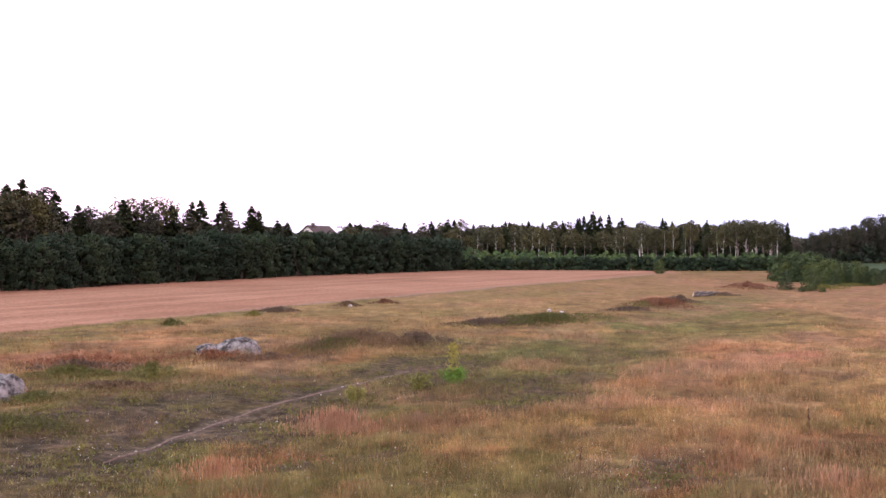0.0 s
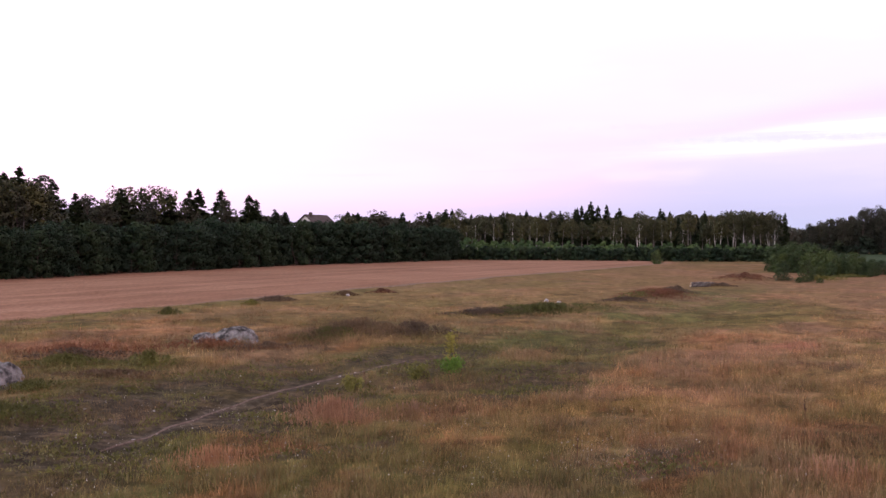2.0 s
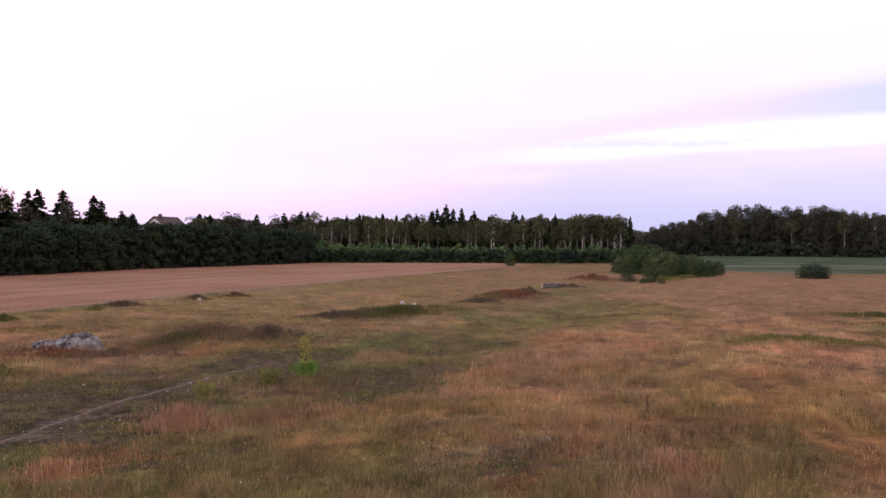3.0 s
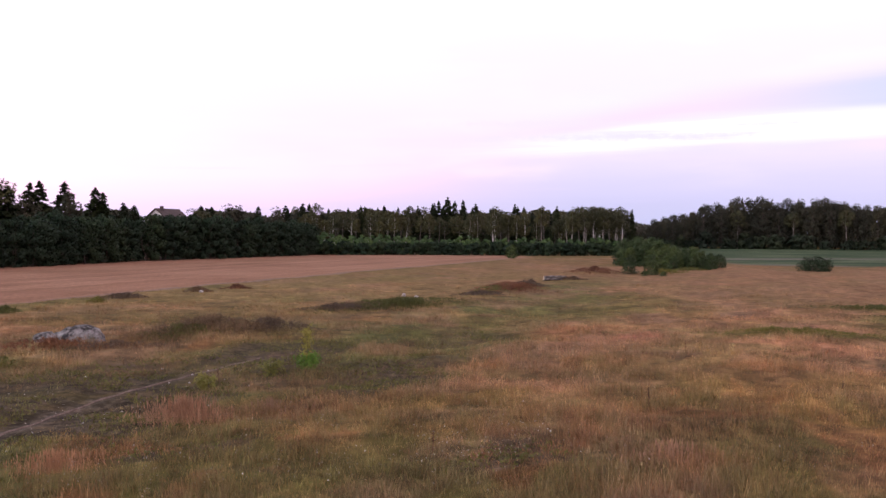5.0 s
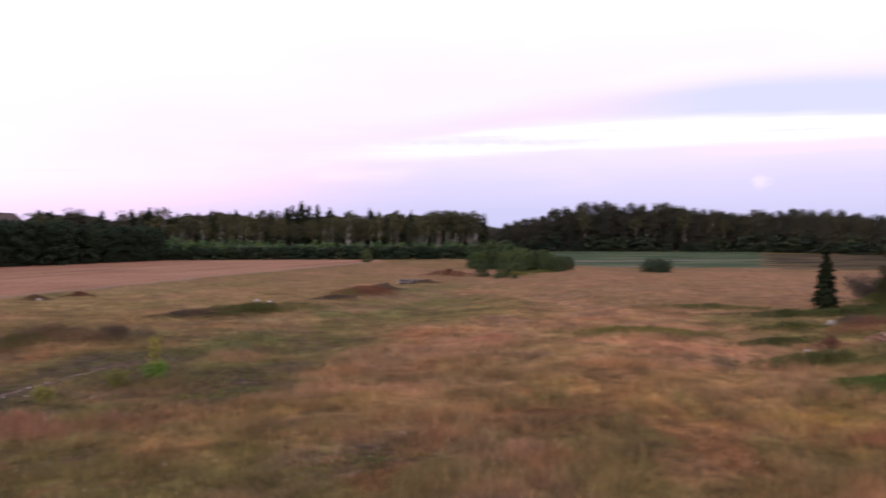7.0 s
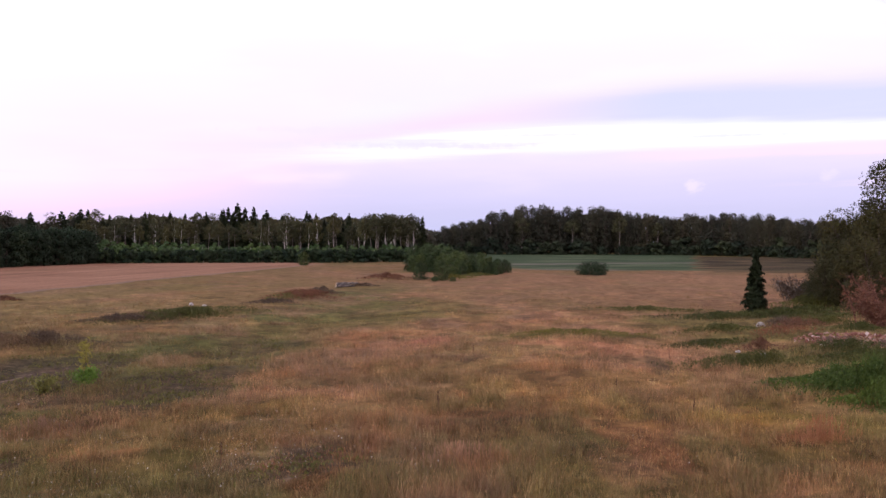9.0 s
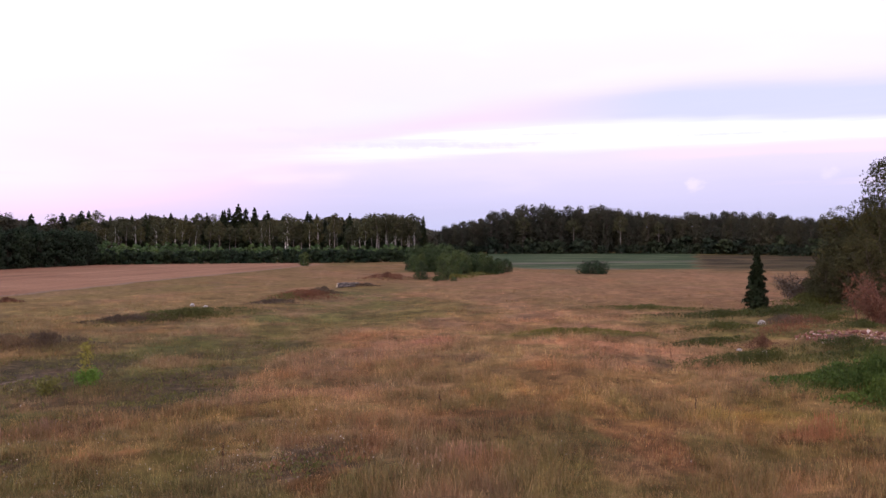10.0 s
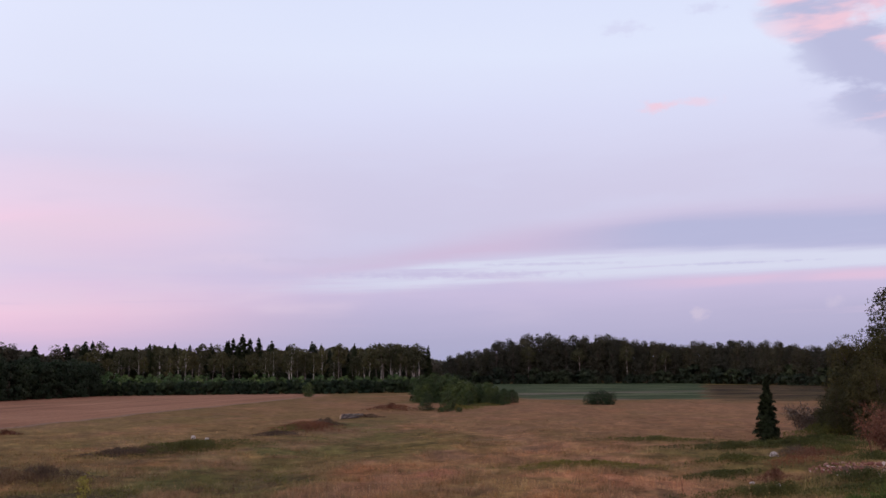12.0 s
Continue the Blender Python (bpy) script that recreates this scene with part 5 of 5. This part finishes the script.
# ---------------------------------------------------------------- boulders, stones, logs and rubble
def rock_mesh(name, seed, size, material, detail=3, cuts=9):
    """A rounded block with broken faces."""
    rng = random.Random(seed)
    bm = bmesh.new()
    bmesh.ops.create_icosphere(bm, subdivisions=detail, radius=1.0)
    planes = [(Vector((rng.gauss(0, 1), rng.gauss(0, 1), rng.gauss(0.2, 0.8))).normalized(), rng.uniform(0.62, 0.9)) for _ in range(cuts)]
    off = Vector((seed * 3.1, seed * 1.7, 0))
    for v in bm.verts:
        for n, d in planes:
            over = v.co.dot(n) - d
            if over > 0:
                v.co -= n * over * 0.9
        v.co *= 1 + 0.16 * noise.noise(v.co * 2.0 + off) + 0.09 * noise.noise(v.co * 5 + off)
        v.co = Vector((v.co.x * size[0], v.co.y * size[1], v.co.z * size[2]))
    me = bpy.data.meshes.new(name)
    bm.to_mesh(me)
    bm.free()
    me.materials.append(material)
    return me


def stone(name, me, x, y, lift, turn, label, category="stone", group=""):
    ob = new(name, me)
    ob.matrix_basis = pose(x, y, gz(x, y) + lift, 0, 0, turn)
    return tagged(ob, label, category, group)


stone("boulder", rock_mesh("boulder", 4, (0.95, 0.75, 0.56), GRANITE, 4, 8), -7.95, 36.6, 0.0, -14, "grey lichen-spotted granite boulder half sunk in the meadow", "boulder")
stone("boulder", rock_mesh("boulder", 5, (0.52, 0.4, 0.36), GRANITE, 3, 6), -9.0, 36.2, 0.0, 24, "low grey granite boulder leaning on a larger one", "boulder")
stone("boulder", rock_mesh("boulder", 9, (1.1, 0.8, 0.6), GRANITE, 4), -12.3, 26.3, 0.02, 75, "large grey granite boulder with lichen in the weeds", "boulder")
stone("boulder", rock_mesh("boulder", 12, (0.26, 0.22, 0.16), GRANITE, 3), -11.62, 26.2, 0.0, 10, "small grey boulder at the foot of a large one", "boulder")
pebble = [rock_mesh("stone", 20 + i, (0.5, 0.4, 0.33), PALE_STONE, 2, 7) for i in range(3)]


def pebble_at(k, x, y, size, label, group=""):
    ob = new("stone", pebble[k % 3])
    ob.matrix_basis = pose(x, y, gz(x, y) + size * 0.2, 0, 0, k * 77.0) @ Matrix.Diagonal((size, size, size, 1))
    tagged(ob, label, "stone", group)


pebble_at(0, -6.45, 66.3, 0.32, "pale stone at the stubble edge")
pebble_at(1, 6.75, 60.5, 0.42, "pale stone behind the weed strip")
pebble_at(2, 7.5, 60.0, 0.3, "pale stone behind the weed strip")
pebble_at(0, 30.7, 36.9, 0.5, "pale stone on the rubble heap")
pebble_at(1, 22.9, 27.4, 0.26, "pale stone below the rubble heap")
pebble_at(2, 22.6, 28.4, 0.2, "pale stone in the weeds")
for k in range(26):
    t = rnd.random()
    x, y = -8.5 + 7.5 * t + rnd.gauss(0, 1.3), 16.5 + 14 * t + rnd.gauss(0, 1.1)
    pebble_at(k, x, y, rnd.uniform(0.04, 0.1), "small pale stone on the bare ground", "stones on the bare ground")


def log(seed, x, y, z, length, r, turn, tilt):
    rng = np.random.default_rng(seed)
    root = new("log")
    ts = np.linspace(-0.5, 0.5, 7)
    line = np.stack([ts * length, rng.normal(0, 0.012 * length, 7), rng.normal(0, 0.01 * length, 7)], 1)
    rad = r * (1 - 0.25 * (ts + 0.5)) * rng.uniform(0.93, 1.07, 7)
    part("bark", mesh_from("bark", *tube(line, rad, 9), WOOD_GREY), root)
    for e, rr in ((0, rad[0]), (-1, rad[-1])):
        bm = bmesh.new()
        bmesh.ops.create_circle(bm, cap_ends=True, segments=9, radius=rr * 0.97, matrix=Matrix.Translation(line[e]) @ pose(0, 0, 0, 0, 90, 0))
        me = bpy.data.meshes.new("cut_end")
        bm.to_mesh(me)
        bm.free()
        me.materials.append(CUT_WOOD)
        part("cut_end", me, root, "pale sawn end")
    root.matrix_basis = pose(x, y, gz(x, y) + z, 0, tilt, turn)
    return tagged(root, "weathered grey log in a heap on the meadow", "log", "heap of logs")


for k, (dx, dy, z, length, r, turn, tilt) in enumerate(((0, 0, 0.11, 2.5, 0.12, 8, 0), (0.2, 0.3, 0.11, 2.2, 0.11, 4, 0), (-0.3, -0.25, 0.10, 1.9, 0.1, 14, 1), (0.1, 0.12, 0.31, 2.1, 0.1, 170, 2),
                                                       (-0.5, 0.1, 0.33, 1.3, 0.11, 25, -6), (0.7, -0.1, 0.27, 1.6, 0.08, 165, 5))):
    log(400 + k, 21.9 + 0.75 * dx, 80.0 + dy, z, 0.72 * length, r, turn, tilt)
weed_patch(40, 23.6, 80.6, 1.2, 0.6, 0, 0.32, 714, 0.150, LEAF_BROWN, "dark weeds beside the heap of logs")


def rubble():
    """A flat heap of broken bricks and mortar."""
    rng = random.Random(11)
    root = new("rubble_heap")
    meshes = []
    for i in range(4):
        bm = bmesh.new()
        bmesh.ops.create_cube(bm, size=1.0)
        for v in bm.verts:
            v.co = Vector((v.co.x * (0.25 - 0.04 * i), v.co.y * 0.12, v.co.z * (0.07 + 0.015 * i))) + Vector([rng.uniform(-0.018, 0.018) for _ in range(3)])
        bmesh.ops.bevel(bm, geom=bm.edges[:], offset=0.008, segments=1, affect="EDGES")
        me = bpy.data.meshes.new("brick")
        bm.to_mesh(me)
        bm.free()
        me.materials.append(BRICK)
        meshes.append(me)
    cx, cy = 28.6, 28.0
    for k in range(290):
        r, a = math.sqrt(rng.random()), rng.uniform(0, 6.28)
        x, y = cx + r * math.cos(a) * 3.4 + 0.5, cy + r * math.sin(a) * 1.9 - 0.25 * r * math.cos(a) * 3.2
        ob = new("brick", meshes[k % 4])
        z = gz(x, y) + (1 - r) * rng.random() * 0.3 + 0.03
        s = rng.uniform(0.3, 0.95)
        ob.matrix_basis = pose(x - cx, y - cy, z, rng.uniform(-40, 40), rng.uniform(-40, 40), rng.uniform(0, 360)) @ Matrix.Diagonal((s, s, s, 1))
        ob.parent = root
    root.location = (cx, cy, 0)
    bm = bmesh.new()
    bmesh.ops.create_grid(bm, x_segments=24, y_segments=24, size=1.0)
    for v in bm.verts:
        r = min(1.0, math.hypot(v.co.x, v.co.y))
        x, y = v.co.x * 3.5 + 0.5, v.co.y * 1.7 - 0.25 * v.co.x * 3.5
        v.co = Vector((x, y, gz(cx + x, cy + y) - 0.06 + 0.2 * (1 - r * r) * (0.7 + 0.5 * noise.noise(Vector((x, y, 0)) * 1.4))))
    me = bpy.data.meshes.new("mortar_bed")
    bm.to_mesh(me)
    bm.free()
    me.materials.append(DUST)
    part("mortar_bed", me, root, "grey-pink crumbled mortar and earth")
    tagged(root, "flat heap of broken pinkish bricks and mortar in the weeds", "rubble")


def dust_material():
    m = Mat("brick_dust", 0.95, 0.1)
    n = m.noise(m.local(), 9.0, 7.0, 0.7)
    m.bump(n, 0.8, 0.04)
    return m.done(m.ramp(n, [(0.35, (0.07, 0.045, 0.032)), (0.55, (0.13, 0.08, 0.056)), (0.68, (0.25, 0.165, 0.135))]))


DUST = dust_material()
rubble()


def dry_brush(seed, x, y, r, h, label, twig, leaf, dead):
    """A cut or dead bush: arching bare limbs, twigs and shrivelled leaves."""
    rng = np.random.default_rng(seed)
    root = new("dry_brush")
    limbs, twigs, pts = [], [], []
    for k in range(46):
        a = rng.uniform(0, 6.28)
        reach, top = r * rng.uniform(0.35, 1.05), h * rng.uniform(0.35, 1.05)
        b = np.array([rng.normal(0, 0.25 * r), rng.normal(0, 0.2 * r), -0.05])
        e = b + np.array([math.cos(a) * reach, math.sin(a) * reach, top])
        m = (b + e) / 2 + np.array([0, 0, 0.2 * top])
        limbs.append(tube([b, (b + m) / 2 + rng.normal(0, 0.04, 3), m, (m + e) / 2 + (0, 0, 0.05), e], [0.03, 0.024, 0.018, 0.012, 0.005], 4))
        for j in range(22):
            t = rng.uniform(0.15, 1)
            p = b + (e - b) * t + np.array([0, 0, 0.4 * top * t * (1 - t)])
            q = p + rng.normal(0, 0.28, 3) + (math.cos(a) * 0.15, math.sin(a) * 0.15, 0.12)
            twigs.append(tube([p, (p + q) / 2 + rng.normal(0, 0.02, 3), q], [0.009, 0.007, 0.003], 3))
            pts.append(p + (q - p) * rng.random((5, 1)) + rng.normal(0, 0.05, (5, 3)))
    pts = np.concatenate(pts)
    for piece in limbs:
        part("limb", mesh_from("limb", *piece, twig), root)
    tagged(part("fine_branching", mesh_from("fine_branching", *joined(twigs), twig), root), kind="stuff")
    part("foliage", mesh_from("foliage", *leaf_quads(rng, pts[pts[:, 2] > 0.02], 0.075), leaf), root, dead)
    root.location = (x, y, gz(x, y))
    return tagged(root, label, "brush")


dry_brush(71, 34.2, 32.8, 2.0, 2.3, "dried rust-red cut bush beside the rubble heap", TWIG_RED, LEAF_RED, "shrivelled rust-red leaves")
dry_brush(72, 37.2, 32.0, 2.2, 2.8, "dried rust-red cut bush behind the rubble heap", TWIG_RED, LEAF_RED, "shrivelled rust-red leaves")
dry_brush(73, 45.2, 50.6, 1.5, 1.5, "grey leafless brush under the olive trees", WOOD_GREY, LEAF_BROWN, "withered brown leaves")


# ---------------------------------------------------------------- meadow grass and flowers
def meadow_grass(seed=5, tufts=78000, blades=9):
    rng = np.random.default_rng(seed)
    d = np.exp(rng.uniform(math.log(11.5), math.log(78), tufts))
    az = np.radians(rng.uniform(-28.5, 49.5, tufts))
    x, y = d * np.sin(az), d * np.cos(az)
    stub, soil, green, lush, fallow, path = land_use(x, y)
    bare = ease(soft_noise(x, y, 1.6, 61), 0.52, 0.36) * 0.6
    far = ease(d, 38, 74) * 0.9
    keep = rng.random(tufts) > np.maximum.reduce([stub * 1.02, soil * 0.05, ease(off_path(x, y), 0.7, 0.4), lush, fallow, bare, far])
    x, y, d, soil, green = x[keep], y[keep], d[keep], soil[keep], green[keep]
    n = len(x)
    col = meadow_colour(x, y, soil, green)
    col = col * np.exp(rng.normal(-0.03, 1, n) * np.interp(d, [15, 45], [0.34, 0.2]))[:, None]
    # single plants of other kinds mingle with the sward
    other = np.array([(.38, .25, .11), (.31, .125, .055), (.2, .15, .045), (.13, .135, .035), (.23, .14, .075), (.42, .21, .115)])[rng.integers(0, 6, n)]
    k = (0.3 * (1 - 0.6 * soil) * (1 - 0.6 * green))[:, None]
    col = col * (1 - k) + other * k
    n1, n4 = soft_noise(x, y, 1.1, 43, 2), soft_noise(x, y, 4.0, 41)
    lush_spots = ease(soft_noise(x, y, 1.2, 131, 3), 0.36, 0.66)
    tall = (0.03 + 0.17 * lush_spots + 0.05 * n1 + 0.04 * n4 + 0.13 * (rng.random(n) < 0.2) * rng.random(n)) * (1 - 0.5 * soil) * (1 - 0.2 * green) * (1 - 0.4 * ease(d, 25, 60)) * (1 - 0.6 * ease(off_path(x, y), 1.6, 0.6))
    # a stand of tall pale grass by the path
    tuft = ease(oval(x, y, -2.4, 20.9, 1.3, 0.6, 10), 1.1, 0.5)
    tall = tall + 0.14 * tuft
    col = col * (1 - 0.85 * tuft[:, None]) + np.array((.40, .22, .125)) * 0.85 * tuft[:, None]
    i = np.repeat(np.arange(n), blades)
    m = len(i)
    j = rng.normal(0, 1, (m, 2)) * (0.04 + 0.0016 * d[i])[:, None]
    bx, by = x[i] + j[:, 0], y[i] + j[:, 1]
    bz = land_height(bx, by) - 0.02
    h = tall[i] * rng.uniform(0.5, 1.3, m)
    a = rng.uniform(0, 2 * math.pi, m)
    bend = h * rng.uniform(0.1, 0.85, m)
    tip = np.stack([bx + np.cos(a) * bend, by + np.sin(a) * bend, bz + h], 1)
    w = (0.002 + 0.00014 * d[i]) * rng.uniform(0.7, 1.4, m)
    e = np.stack([np.cos(a + 1.5), np.sin(a + 1.5), np.zeros(m)], 1) * w[:, None]
    base = np.stack([bx, by, bz], 1)
    V = np.stack([base - e, base + e, tip], 1)
    shade = rng.uniform(0.7, 1.3, (m, 1)) * np.stack([rng.uniform(0.93, 1.07, m), np.ones(m), rng.uniform(0.88, 1.12, m)], 1)
    C = np.clip(col[i] * shade, 0.01, 0.8)
    # seed heads: slim and a little paler than their stalks
    heads = rng.random(m) < 0.16 * (1 - green[i]) * (1 - 0.6 * soil[i]) + 0.02
    k = int(heads.sum())
    ht, hw = tip[heads], (w[heads] * 0.8)[:, None]
    up = (tip - base)[heads]
    up /= np.linalg.norm(up, axis=1)[:, None] + 1e-9
    L = (0.022 + 0.0007 * d[i][heads])[:, None]
    side = np.cross(up, rng.normal(size=(k, 3)))
    side /= np.linalg.norm(side, axis=1)[:, None] + 1e-9
    H = np.stack([ht - up * L + side * hw, ht - up * L * 0.6 - side * hw, ht + up * L], 1)
    HC = np.clip(C[heads] * rng.uniform(1.0, 1.5, (k, 1)) * np.array([1.08, 0.97, 0.95]), 0.01, 0.8)
    verts = np.concatenate([V.reshape(-1, 3), H.reshape(-1, 3)])
    cols = np.concatenate([np.repeat(C, 3, 0), np.repeat(HC, 3, 0)])
    cols = np.concatenate([cols, np.ones((len(cols), 1))], 1)
    me = mesh_from("meadow_grass", verts, np.arange(len(verts)).reshape(-1, 3), GRASS, {"stalk": cols})
    tagged(new("meadow_grass", me), "dry straw-pink, rust and olive meadow grass", "grass", kind="stuff")


def meadow_flowers(seed=6):
    rng = np.random.default_rng(seed)
    spots = []
    for cx, cy, rx, ry, n in ((-4.5, 17.0, 2.6, 2.4, 190), (-5.5, 22, 2.0, 3.0, 110), (0.8, 15.4, 3.0, 1.6, 220), (3.9, 16.6, 2.2, 1.5, 220), (3.2, 19.5, 3, 2, 50), (-1.5, 20, 2, 2, 60), (9, 15, 3, 2, 40), (7, 25, 5, 5, 50), (2.5, 32, 4, 5, 50), (-6.5, 22.5, 5, 4, 240), (-7.0, 17.5, 5, 2.5, 260), (-2.5, 15.6, 3, 1.6, 160)):
        heart = np.stack([rng.normal(cx, rx * 0.55, n // 7 + 1), rng.normal(cy, ry * 0.55, n // 7 + 1)], 1)
        spots.append(heart[rng.integers(0, len(heart), int(n * 1.2))] + rng.normal(0, 0.2, (int(n * 1.2), 2)))
    p = np.concatenate(spots)
    n = len(p)
    z = land_height(p[:, 0], p[:, 1]) + rng.uniform(0.1, 0.3, n)
    c = np.stack([p[:, 0], p[:, 1], z], 1)
    ring = np.linspace(0, 2 * math.pi, 6, endpoint=False)
    r = rng.uniform(0.005, 0.0125, n)
    tilt = rng.normal(0, 0.45, (n, 2))
    disc = np.stack([np.cos(ring), np.sin(ring), np.zeros(6)], 1)
    V = c[:, None, :] + disc[None] * r[:, None, None]
    V[:, :, 2] += (disc[None, :, 0] * tilt[:, 0:1] + disc[None, :, 1] * tilt[:, 1:2]) * r[:, None]
    me = mesh_from("meadow_flowers", V.reshape(-1, 3), np.arange(n * 6).reshape(n, 6), PETAL)
    tagged(new("meadow_flowers", me), "scattered small white yarrow heads in the grass", "flowers", kind="stuff")


def low_herbs(seed=8, n=130000):
    """Flat green and brown herbs on the bare ground of the hollow."""
    rng = np.random.default_rng(seed)
    x, y = rng.uniform(-15, 11, n), rng.uniform(12, 44, n)
    stub, soil, green, lush, fallow, path = land_use(x, y)
    keep = rng.random(n) < soil * ease(soft_noise(x, y, 0.9, 15, 2), 0.42, 0.62) * (1 - path) * (off_path(x, y) > 0.35)
    x, y = x[keep], y[keep]
    d = np.hypot(x, y)
    z = land_height(x, y) + rng.uniform(0.01, 0.12, len(x))
    v, f = blade_leaves(rng, np.stack([x, y, z], 1), 0.07)
    tagged(new("low_herbs", mesh_from("low_herbs", v, f, LEAF_WEED)), "low green herbs on the bare ground of the hollow", "herbs", kind="stuff")


low_herbs()
meadow_grass()
meadow_flowers()
